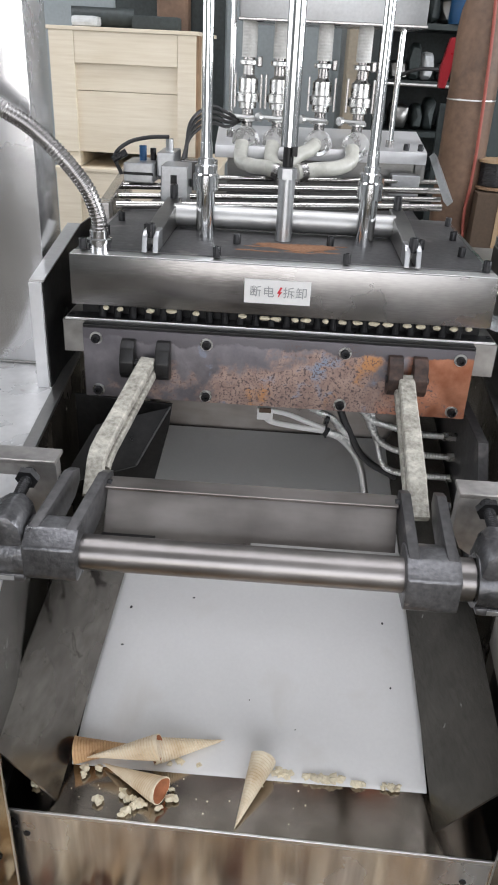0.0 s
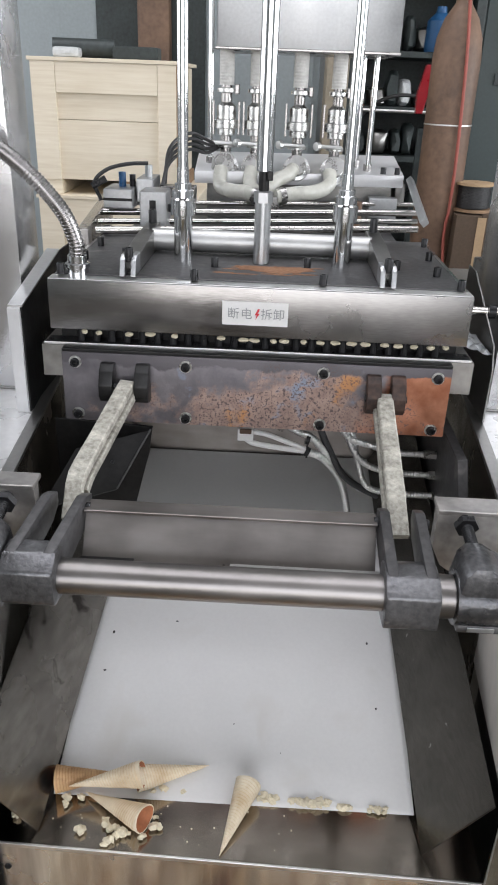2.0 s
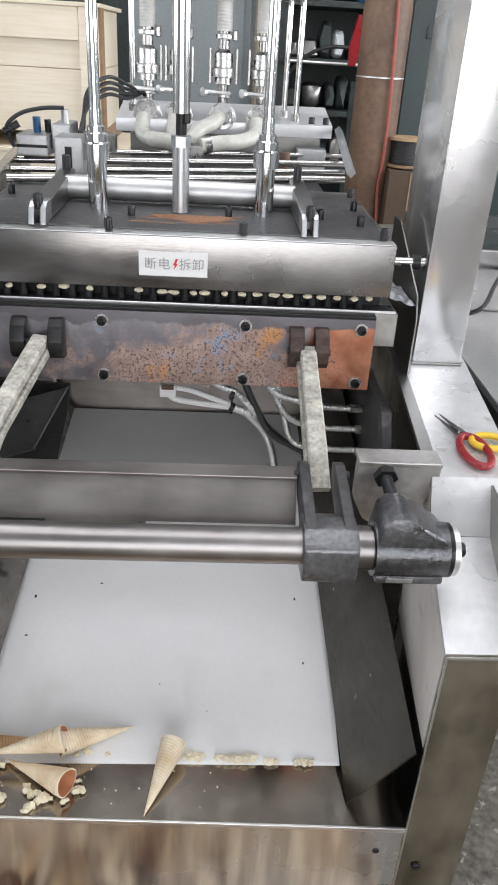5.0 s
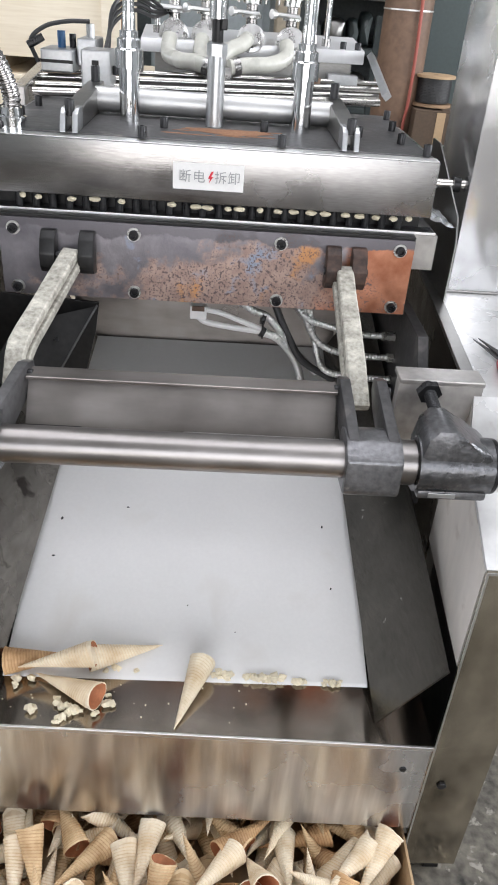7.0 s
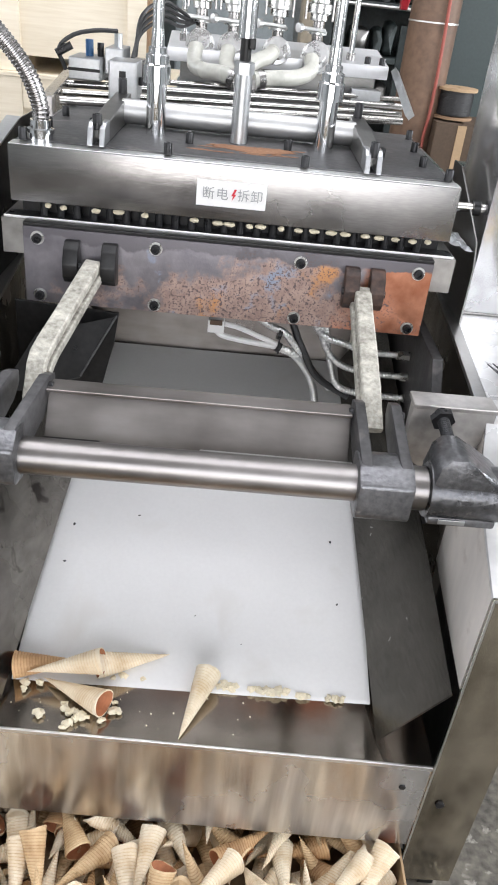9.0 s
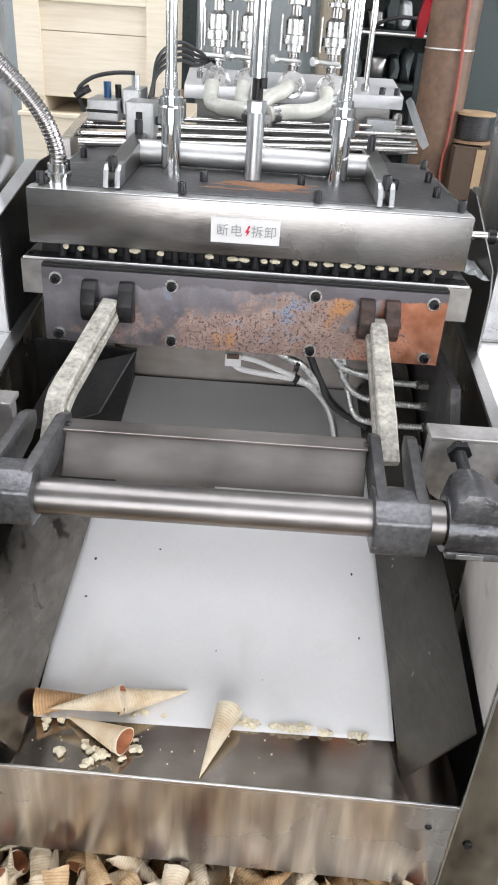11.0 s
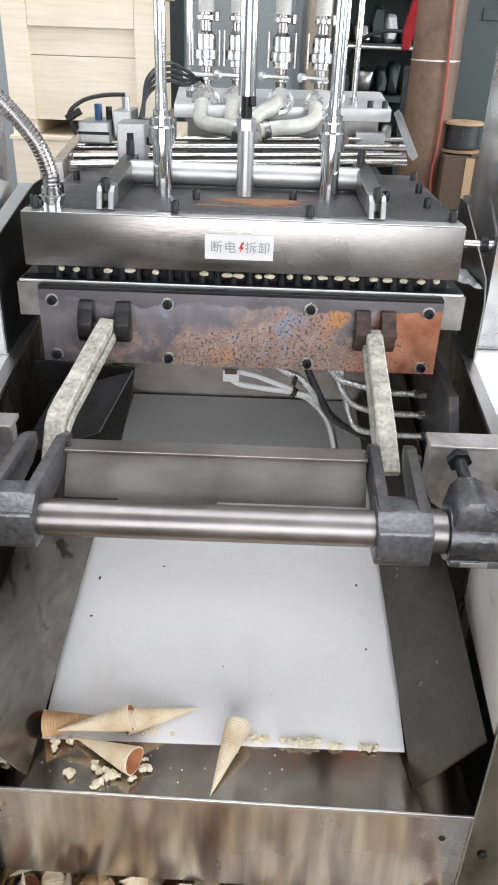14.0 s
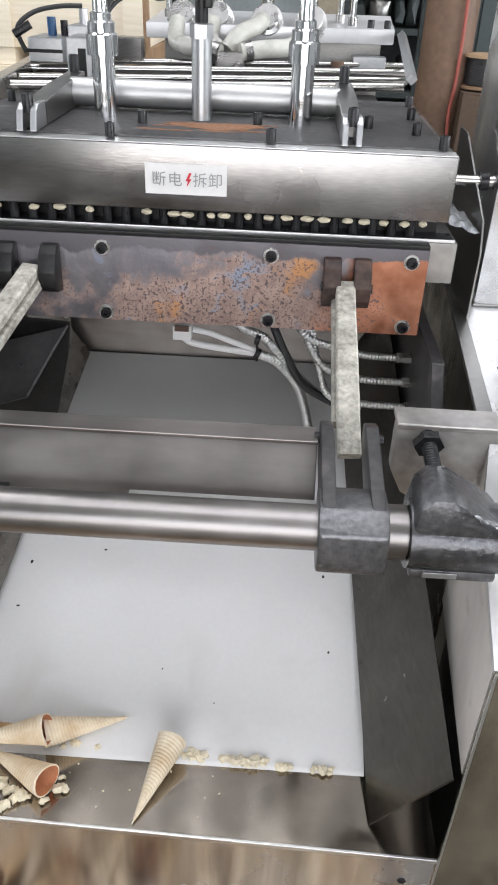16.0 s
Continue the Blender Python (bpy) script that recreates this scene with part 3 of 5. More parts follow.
def shaft_assembly():
    t = thing("rocker_shaft", (0, 1.0, 0.81), "steel rocker shaft with cast forks and cross bar", "shaft")
    part("shaft", rod((-0.375, 1.0, 0.812), (0.335, 1.0, 0.812), 0.0275, n=36), SHAFT, t, "turned steel shaft", smooth=True)
    for s in (1, -1):
        c, up, lean = (0.2515, 0.0, 0.0) if s > 0 else (-0.314, 0.008, 0.016)
        bm = prism([(0.957, 0.782 + up), (0.964, 0.774 + up), (1.03, 0.768), (1.04, 0.79), (1.04, 0.845), (1.02, 0.853 + up), (0.985, 0.853 + up), (0.957, 0.835 + up)], "x", c - 0.0405, c + 0.0405, 0.005)
        f = part("fork", bm, CAST, t, "grey cast iron fork", smooth=True)
        for e in (-1, 1):
            x = c + e * 0.0285
            arm = prism([(0.985, 0.853 + up), (1.02, 0.80), (1.125, 0.83), (1.15, 0.85), (1.15, 0.872), (1.125, 0.880)], "x", x - 0.0085, x + 0.0085, 0.003)
            for v in arm.verts:
                v.co.x += lean * (v.co.y - 0.99) / 0.13
            part("fork_arm", arm, DARK_PLATE, f, "dark steel fork arm", smooth=True)
            socket_bolt(f, (x + lean + e * 0.0085, 1.122, 0.862), (e, 0, 0), r=0.0075, h=0.007, name="pivot_bolt")
    part("cross_bar", prism([(1.06, 0.77), (1.125, 0.860), (1.14, 0.860), (1.14, 0.845), (1.075, 0.765)], "x", -0.262, 0.212, 0.001), BAR, t, "flat steel bar behind the shaft")
    part("cross_bar_lip", box(-0.262, 0.212, 1.106, 1.142, 0.8602, 0.8652, 0.001), BAR, t, "worn upper flange of the bar")
    part("key_strip", box(-0.02, 0.212, 1.032, 1.046, 0.812, 0.818, 0.001), STEEL_BRIGHT, t)
    part("dark_slot", box(-0.255, -0.17, 1.032, 1.046, 0.813, 0.8185, 0.001), BLACK_STEEL, t)
    t.matrix_basis = NEAR @ t.matrix_basis


def bearing_arm(s):
    t = thing("bearing_arm", (0.41 * s, 1.0, 0.77), "grey cast iron bearing arm with an adjusting bolt", "bearing", "bearing arms of the shaft")

    o = -0.036 if s > 0 else 0.0

    def fx(pts):
        return [(s * (x + o), z) for x, z in pts]

    body = prism(fx([(0.352, 0.790), (0.352, 0.835), (0.358, 0.868), (0.371, 0.884), (0.394, 0.884), (0.416, 0.868), (0.450, 0.849), (0.461, 0.838), (0.461, 0.790)]), "y", 0.967, 1.045, 0.010)
    part("body", body, CAST, t, "sloping body of the casting", smooth=True)
    part("hub", rod((s * (0.3525 + o), 1.0, 0.812), (s * (0.4605 + o), 1.0, 0.812), 0.0415, n=40), CAST, t, "rounded bearing hub", smooth=True)
    part("foot", box(*sorted(((0.356 + o) * s, (0.458 + o) * s)), 0.966, 1.04, 0.771, 0.786, 0.006), CAST, t, smooth=True)
    part("worn_patch", box(*sorted(((0.372 + o) * s, (0.412 + o) * s)), 0.9645, 0.9665, 0.775, 0.783, 0.0008), ALU, t, "bright ground patch")
    part("spacer", rod((s * (0.326 + o), 1.0, 0.812), (s * (0.3505 + o), 1.0, 0.812), 0.033, n=28), SHAFT, t, "turned spacer ring", smooth=True)
    part("retaining_ring", rod((s * (0.4615 + o), 1.0, 0.812), (s * (0.467 + o), 1.0, 0.812), 0.041, n=28), BOLT, t, smooth=True)
    part("collar", rod((s * (0.4675 + o), 1.0, 0.812), (s * (0.476 + o), 1.0, 0.812), 0.0385, n=28), STEEL_BRIGHT, t, "bright end washer", smooth=True)
    socket_bolt(t, (s * (0.4765 + o), 1.0, 0.812), (s, 0, 0), r=0.011, h=0.016)
    a, b = Vector(((0.384 + o) * s, 1.02, 0.868)), Vector(((0.380 + o) * s, 1.100, 0.888))
    part("stud", tube([a, (a + b) / 2, b], 0.0085, 12, 6, 0.0012, 0.004), BOLT, t, "threaded stud", smooth=True)
    hex_nut(t, tuple(b - (b - a) * 0.25), (b - a), 0.019, 0.013)
    part("sleeve", rod(a, a + (b - a) * 0.22, 0.0095), STEEL_BRIGHT, t, smooth=True)
    t.matrix_basis = NEAR @ t.matrix_basis


def stop_bracket(s):
    t = thing("stop_bracket", (0.38 * s, 1.13, 0.80), "pale steel stop bracket welded on the bench edge", "bracket", "stop brackets")
    a, b, d = (0.300, 0.430, -0.016) if s > 0 else (0.335, 0.468, -0.010)
    pts = [(s * x, z + d) for x, z in ((a, 0.912), (b, 0.912), (b, 0.882), (b - 0.02, 0.85), (b - 0.03, 0.80), (a + 0.055, 0.79), (a + 0.017, 0.815), (a, 0.85))]
    part("plate", prism(pts, "y", 1.095, 1.118, 0.002), BRACKET, t, smooth=True)
    part("top_bar", box(*sorted((a * s, b * s)), 1.090, 1.135, 0.9125 + d, 0.921 + d, 0.002), BRACKET, t)


# ---- benches beside the press ----
def bench(s):
    t = thing("bench", (0.5 * s, 1.5, 0), "stainless sheet steel bench with a sloping front", "bench", "benches beside the press")

    def xi(y):
        return 0.397 + 0.085 * (y - 0.85) if s > 0 else 0.376 + 0.09 * (y - 0.85)

    def xo(y):
        return 0.545 + 0.10 * (y - 0.93)

    def plan(name, a, b, y0, y1, z0, z1, material, label="", bevel=0.001):
        pts = [(s * a(y0), y0), (s * b(y0), y0), (s * b(y1), y1), (s * a(y1), y1)]
        part(name, prism(pts, "z", z0, z1, bevel), material, t, label)

    plan("worktop", xi, xo, 1.0955, 2.3, 0.872, 0.880, TOP, "bright stainless worktop")
    for name, pts in (("riser_panel", [(1.095, 0.880), (1.0405, 0.8065), (1.0465, 0.7995), (1.095, 0.868)]),
                      ("slope_panel", [(1.040, 0.806), (0.848, 0.748), (0.850, 0.741), (1.045, 0.799)])):
        bm = prism(pts, "x", 0.0, 1.0)
        for v in bm.verts:
            v.co.x = s * (xo(v.co.y) if v.co.x > 0.5 else xi(v.co.y))
        part(name, bm, TOP, t)
    plan("front_panel", xi, lambda y: xi(y) + 0.10, 0.843, 0.848, 0.06, 0.747, PANEL, "mirror-like steel front panel")
    side = [(0.8525, 0.56), (0.8525, 0.7405), (1.047, 0.798), (1.098, 0.8715), (1.15, 0.8715), (1.15, 0.56)]
    bm = prism(side, "x", 0.0, 0.004)
    for v in bm.verts:
        v.co.x = s * (v.co.x + xi(v.co.y))
    # right wall pale, left wall dark: the light they catch is set by colour
    part("inner_wall", bm, LIT_SIDE if s > 0 else SHEET, t, "inner side wall")
    # black colour puts in the shade of the gap behind the belt's side sheet
    plan("lower_wall", lambda y: xi(y) + 0.02, lambda y: xi(y) + 0.024, 0.849, 1.15, 0.06, 0.56, BLACK_STEEL, "lower side wall, black for the shade in the gap", 0)
    plan("inner_wall", xi, lambda y: xi(y) + 0.004, 1.151, 2.3, 0.06, 0.872, WALL, "dark inner side wall, brown for what it mirrors", 0)
    plan("outer_wall", lambda y: xi(y) + 0.094, lambda y: xi(y) + 0.098, 0.849, 2.3, 0.06, 0.871, STEEL_DULL, "", 0)
    plan("edge_strip", lambda y: xi(y) - 0.010, lambda y: xi(y) + 0.012, 1.14, 1.95, 0.8802, 0.888, STEEL_DULL, "worn steel edge strip", 0.001)
    # thin bright strips laid along the panel's inner and top edges
    plan("edge_bead", xi, lambda y: xi(y) + 0.0025, 0.8405, 0.8428, 0.06, 0.7475, STEEL_BRIGHT, "thin bright strip laid along the panel's edge", 0)
    plan("edge_bead", lambda y: xi(y) + 0.003, lambda y: xi(y) + 0.10, 0.8405, 0.8428, 0.7445, 0.7475, STEEL_BRIGHT, "thin bright strip laid along the panel's edge", 0)
    hex_nut(t, (s * (xi(0.85) + 0.03), 0.843, 0.29), (0, -1, 0), 0.008, 0.004, "screw")
    for x in (0.42, 0.47):
        part("foot", box(s * x - 0.015, s * x + 0.015, 0.87, 0.90, 0.0, 0.06, 0.002), BLACK_STEEL, t)
        part("foot", box(s * x + s * 0.1 - 0.015, s * x + s * 0.1 + 0.015, 2.25, 2.28, 0.0, 0.06, 0.002), BLACK_STEEL, t)


def post(s):
    t = thing("frame_post", (0.54 * s, 1.62, 0.88), "tall bright stainless square post on the bench", "post", "posts of the press frame")
    x0, x1 = (0.490, 0.592) if s > 0 else (-0.60, -0.482)
    y1 = 1.80 if s > 0 else 1.69
    part("tube", box(x0, x1, 1.56, y1, 0.8805, 2.4, 0.003), POST, t, smooth=True)
    part("weld_bead", box(x0 - 0.003, x1 + 0.003, 1.556, y1 + 0.004, 0.8805, 0.886, 0.002), STEEL_DULL, t)


def side_guard(s):
    t = thing("side_guard", (0.45 * s, 1.6, 0.88), "bent steel guard plate, dark inside, beside the press", "guard plate", "guards of the press")
    if s < 0:
        x = -0.447
        # same bent sheet as the flange, coloured black for the shade inside
        part("web", prism([(1.443, 0.8805), (1.443, 1.094), (1.72, 1.145), (1.90, 1.145), (1.90, 0.8805)], "x", x - 0.003, x), BLACK_STEEL, t, "inner face, blackened for the shade inside")
        part("flange", box(x - 0.027, x - 0.0035, 1.438, 1.443, 0.8805, 1.094, 0.001), FILM, t, "bright front flange")
        part("top_flange", prism([(1.4435, 1.0945), (1.72, 1.1455), (1.72, 1.149), (1.4435, 1.098)], "x", x - 0.027, x + 0.001), STEEL_BRIGHT, t)
    else:
        x = 0.462
        part("web", prism([(1.48, 0.8885), (1.48, 1.00), (1.50, 1.045), (1.72, 1.14), (1.78, 1.14), (1.78, 0.8885)], "x", x - 0.001, x + 0.002), STEEL_DULL, t)
        bm = bmesh.new()
        rnd = random.Random(3)
        g = [[bm.verts.new((0.404 + 0.052 * i / 5, 1.475 + 0.14 * j / 7, 1.048 - 0.018 * i / 5 + rnd.uniform(-0.005, 0.005))) for j in range(8)] for i in range(6)]
        for i in range(5):
            for j in range(7):
                bm.faces.new((g[i][j], g[i + 1][j], g[i + 1][j + 1], g[i][j + 1]))
        bmesh.ops.solidify(bm, geom=bm.faces[:], thickness=0.002)
        part("lining_sheet", bm, FOIL, t, "crumpled pale insulating sheet")
        part("axle", rod((0.395, 1.60, 1.085), (0.49, 1.60, 1.085), 0.009), STEEL_SHINY, t, smooth=True)
        part("axle_collar", rod((0.468, 1.60, 1.085), (0.482, 1.60, 1.085), 0.015), BOLT, t, smooth=True)


# ---- conveyor ----
SLOPE = 0.3


def bz(y):
    return 0.384 + (y - 0.966) * SLOPE


def conveyor():
    t = thing("conveyor", (0, 1.3, 0.3), "sloping white discharge belt between dark steel side sheets", "conveyor")
    part("belt", prism([(0.961, bz(0.961) - 0.003), (0.966, bz(0.966)), (1.80, bz(1.80)), (1.805, bz(1.80) - 0.03), (0.97, bz(0.966) - 0.02), (0.961, bz(0.961) - 0.012)], "x", -0.308, 0.309, 0.0015), BELT, t, "white plastic belt", smooth=True)
    part("end_plate", box(-0.31, 0.31, 1.808, 1.815, 0.53, 0.75), BAR, t, "brownish end plate")
    part("end_rim", box(-0.31, 0.31, 1.800, 1.816, 0.7505, 0.756), STEEL_BRIGHT, t)
    for s in (1, -1):
        # sheet leaning outwards from the belt's edge
        xa, xb = (0.309, 0.285) if s > 0 else (-0.312, -0.268)
        lean = Vector((0.083 * s, -0.03, 0.158))
        P = [Vector((xa, 0.888, 0.383)), Vector((xb, 1.79, bz(1.79) + 0.004))]
        P += [P[1] + lean, P[0] + lean]
        bm = bmesh.new()
        a = [bm.verts.new(p) for p in P]
        b = [bm.verts.new((p[0] + 0.002 * s, p[1], p[2] - 0.003)) for p in P]
        bm.faces.new(a)
        bm.faces.new(b[::-1])
        for i in range(4):
            bm.faces.new((a[i], b[i], b[(i + 1) % 4], a[(i + 1) % 4]))
        part("side_sheet", bm, SHEET if s > 0 else SHEET_SMEARED_LIT, t, "dark grey steel side sheet" if s > 0 else "smeared brownish steel side sheet, paler for the light it mirrors")
    rnd = random.Random(2)
    for x, y, w in ((-0.263, 1.272, 0.0034), (0.250, 1.277, 0.0030), (-0.138, 1.304, 0.0022), (-0.265, 1.189, 0.0024), (0.258, 1.142, 0.0024), (-0.007, 1.098, 0.0014), (0.08, 1.05, 0.0012)):
        bm = bmesh.new()
        bmesh.ops.create_icosphere(bm, subdivisions=1, radius=w, matrix=Matrix.Translation((x, y, bz(y) + 0.0004)) @ pose(0, 0, 0, 16, 0, rnd.uniform(0, 90)) @ Matrix.Diagonal((1.5, 0.8, 0.5, 1)))
        part("speck", bm, RUBBER, t, "dark burnt speck")


def chute():
    t = thing("chute", (-0.30, 1.45, 0.6), "black steel chute box beside the belt under the mould", "chute")
    part("back_sheet", prism([(-0.40, 0.87), (-0.203, 0.860), (-0.212, 0.80), (-0.245, 0.668), (-0.40, 0.64)], "y", 1.442, 1.448, 0.001), BLACK_STEEL, t)
    P = [Vector(p) for p in ((-0.206, 1.438, 0.855), (-0.262, 1.36, 0.76), (-0.40, 1.30, 0.74), (-0.40, 1.40, 0.868))]
    P[3] = P[0] + (P[2] - P[1])
    bm = bmesh.new()
    a = [bm.verts.new(p) for p in P]
    b = [bm.verts.new(p + Vector((-0.002, 0.002, -0.004))) for p in P]
    bm.faces.new(a)
    bm.faces.new(b[::-1])
    for i in range(4):
        bm.faces.new((a[i], b[i], b[(i + 1) % 4], a[(i + 1) % 4]))
    part("cheek", bm, BLACK_STEEL, t)
    # paler tube along the worn fold draws its edge highlight
    part("rim", tube([(-0.206, 1.436, 0.857), (-0.234, 1.397, 0.81), (-0.262, 1.358, 0.762)], 0.0022, 8, 6), DARK_PLATE, t, "worn fold line with its edge highlight put in as colour", smooth=True)
    socket_bolt(t, (-0.275, 1.385, 0.806), (0.3, -0.8, 0.6), r=0.004, h=0.005)


def tray():
    t = thing("tray", (0, 0.95, 0.16), "polished steel tray box under the belt's end", "tray")
    top = [(-0.42, 0.8675), (0.397, 0.8455), (0.397, 1.0), (-0.42, 1.0)]
    bm = prism(top, "z", 0.374, 0.380)
    part("ledge", bm, LEDGE, t, "mirror-like steel ledge with crumbs", smooth=True)
    front = [(-0.42, 0.8665), (0.397, 0.8445), (0.397, 0.8485), (-0.42, 0.8705)]
    part("front_panel", prism(front, "z", 0.165, 0.3735, 0.001), STEEL_FRONT, t, "polished front panel with streaks of reflection in its colour")
    part("rim", prism([(-0.42, 0.8655), (0.397, 0.8435), (0.397, 0.848), (-0.42, 0.870)], "z", 0.3738, 0.3812, 0.001), STEEL_BRIGHT, t, "bright folded rim")
    part("side", box(0.399, 0.397, 0.849, 1.05, 0.165, 0.3735), STEEL_DULL, t)
    part("side", box(-0.42, -0.417, 0.872, 1.05, 0.165, 0.3735), STEEL_DULL, t)
    part("skirt", box(-0.417, 0.399, 1.046, 1.05, 0.0, 0.3735), BLACK_STEEL, t)
    for x in (0.357, -0.36):
        hex_nut(t, (x, 0.846 if x > 0 else 0.865, 0.326), (0, -1, 0), 0.006, 0.003, "screw")


# ---- wafer cones ----
CONE_L, CONE_R = 0.126, 0.0232
CONES = {}


def cone_mesh(kind):
    """Rolled wafer cone, ribbed outside, open and brown inside; its tip lies at the origin."""
    if kind in CONES:
        return CONES[kind]
    rnd = random.Random(kind * 7 + 1)
    bm = bmesh.new()
    n, prof = 20, []
    k = 78
    for i in range(k + 1):
        f = i / k
        prof.append((max(0.0008, CONE_R * f) + (0.0007 if i % 3 and i > 3 else 0.0), CONE_L * f, 0))
    prof.append((CONE_R - 0.0018, CONE_L, 1))
    prof.append((CONE_R * 0.5 - 0.001, CONE_L * 0.5, 1))
    prof.append((0.001, CONE_L * 0.12, 1))
    rings = []
    cut = 0.0015 if kind % 3 else 0.007
    for r, z, inner in prof:
        ring = []
        for i in range(n):
            a = 2 * math.pi * i / n
            w = 1.0 + 0.035 * math.cos(2 * a + kind)
            zz = z + (0.004 * math.sin(a + kind) if not inner and 0.1 < z / CONE_L < 0.97 else 0.0)
            if z > CONE_L * 0.96:
                zz += cut * math.sin(a * 2 + kind) + 0.0012 * rnd.random()
            ring.append(bm.verts.new((r * w * math.cos(a), r * w * math.sin(a), zz)))
        rings.append(ring)
    bm.faces.new(rings[0][::-1])
    for q, (p, o) in enumerate(zip(rings, rings[1:])):
        for i in range(n):
            f = bm.faces.new((p[i], o[i], o[(i + 1) % n], p[(i + 1) % n]))
            f.material_index = 1 if q > k else (2 if q % 3 == 2 and 3 < q < k - 1 else 0)
            f.smooth = q > k
    bm.faces.new(rings[-1])
    me = bpy.data.meshes.new("wafer_cone")
    bm.normal_update()
    bm.to_mesh(me)
    bm.free()
    out, groove = {0: (WAFER, WAFER_GROOVE), 1: (WAFER_PALE, WAFER_PALE_GROOVE), 2: (WAFER_PALE, WAFER_PALE_GROOVE), 3: (WAFER_TOASTED, WAFER_TOASTED_GROOVE)}[kind % 4]
    for m in (out, WAFER_IN, groove):
        me.materials.append(m)
    CONES[kind] = me
    return me


def cone_at(tip, mouth, kind, roll=0.0, group="", label=""):
    ob = new("wafer_cone", cone_mesh(kind))
    a, b = Vector(tip), Vector(mouth)
    ob.matrix_world = Matrix.Translation(a) @ (b - a).to_track_quat("Z", "Y").to_matrix().to_4x4() @ pose(0, 0, 0, 0, 0, roll)
    return tagged(ob, label, "wafer cone", group)


def cones_on_tray():
    g = "cones on the tray"
    cone_at((-0.182, 0.996, 0.398), (-0.300, 0.969, 0.4085), 7, 30, g, "toasted ribbed wafer cone lying on the belt's end")
    cone_at((-0.276, 0.951, 0.414), (-0.160, 0.962, 0.437), 5, 80, g, "golden ribbed wafer cone leaning over another one")
    cone_at((-0.046, 1.020, 0.403), (-0.160, 0.979, 0.412), 2, 140, g, "golden ribbed wafer cone lying on the white belt")
    cone_at((-0.252, 0.962, 0.389), (-0.147, 0.908, 0.4045), 1, 10, g, "wafer cone on the steel ledge, its brown inside showing")
    cone_at((-0.015, 0.864, 0.383), (0.025, 0.979, 0.4125), 10, 200, g, "wafer cone leaning from the ledge onto the belt")


def crumbs():
    rnd = random.Random(11)
    spots = [(-0.354, 0.912, 4), (-0.332, 0.917, 4), (-0.361, 0.915, 3), (-0.245, 0.893, 4), (-0.281, 0.948, 4), (-0.279, 0.938, 3), (-0.260, 0.951, 4), (-0.206, 0.915, 3), (-0.204, 0.907, 3),
             (-0.194, 0.898, 4), (-0.182, 0.900, 4), (-0.178, 0.892, 4), (-0.168, 0.893, 3), (-0.188, 0.885, 4), (-0.196, 0.876, 4), (-0.202, 0.869, 3),
             (-0.126, 0.906, 4), (-0.118, 0.909, 3), (-0.128, 0.922, 3), (-0.142, 0.885, 3), (-0.121, 0.978, 4), (-0.086, 0.978, 3), (-0.135, 0.976, 3),
             (0.050, 0.975, 4), (0.060, 0.973, 5), (0.072, 0.973, 4), (0.104, 0.970, 4), (0.121, 0.970, 5), (0.133, 0.969, 4), (0.145, 0.970, 5), (0.160, 0.970, 4),
             (0.190, 0.966, 4), (0.198, 0.965, 3), (0.234, 0.965, 3), (0.248, 0.964, 4), (0.257, 0.962, 3)]
    for x, y, s in spots:
        z = 0.38
        bm = bmesh.new()
        for k in range(3):
            c = Vector((x + rnd.uniform(-1, 1) * 0.0012 * s, y + rnd.uniform(-1, 1) * 0.0012 * s, z + 0.0012 * s + (0.004 * rnd.random())))
            bmesh.ops.create_icosphere(bm, subdivisions=1, radius=0.0017 * s * rnd.uniform(0.7, 1.0), matrix=Matrix.Translation(c) @ Matrix.Diagonal((1.2, 1, 0.8, 1)))
        for v in bm.verts:
            v.co += Vector((rnd.uniform(-1, 1), rnd.uniform(-1, 1), rnd.uniform(-1, 1))) * 0.0011 * s * 0.5
        single("wafer_crumb", bm, CRUMB, (x, y, z), "pale broken wafer crumb by the belt's end", "crumb", "crumbs on the tray")
    bm = bmesh.new()
    for k in range(34):
        x, y = rnd.uniform(-0.36, 0.1), rnd.uniform(0.875, 0.955)
        w = rnd.uniform(0.0005, 0.0014)
        box(x - w, x + w, y - w, y + w, 0.3802, 0.3802 + w, bm=bm)
    single("crumb_dust", bm, CRUMB, (0, 0.9, 0.38), "fine wafer crumbs strewn on the steel ledge", "crumbs", kind="stuff")


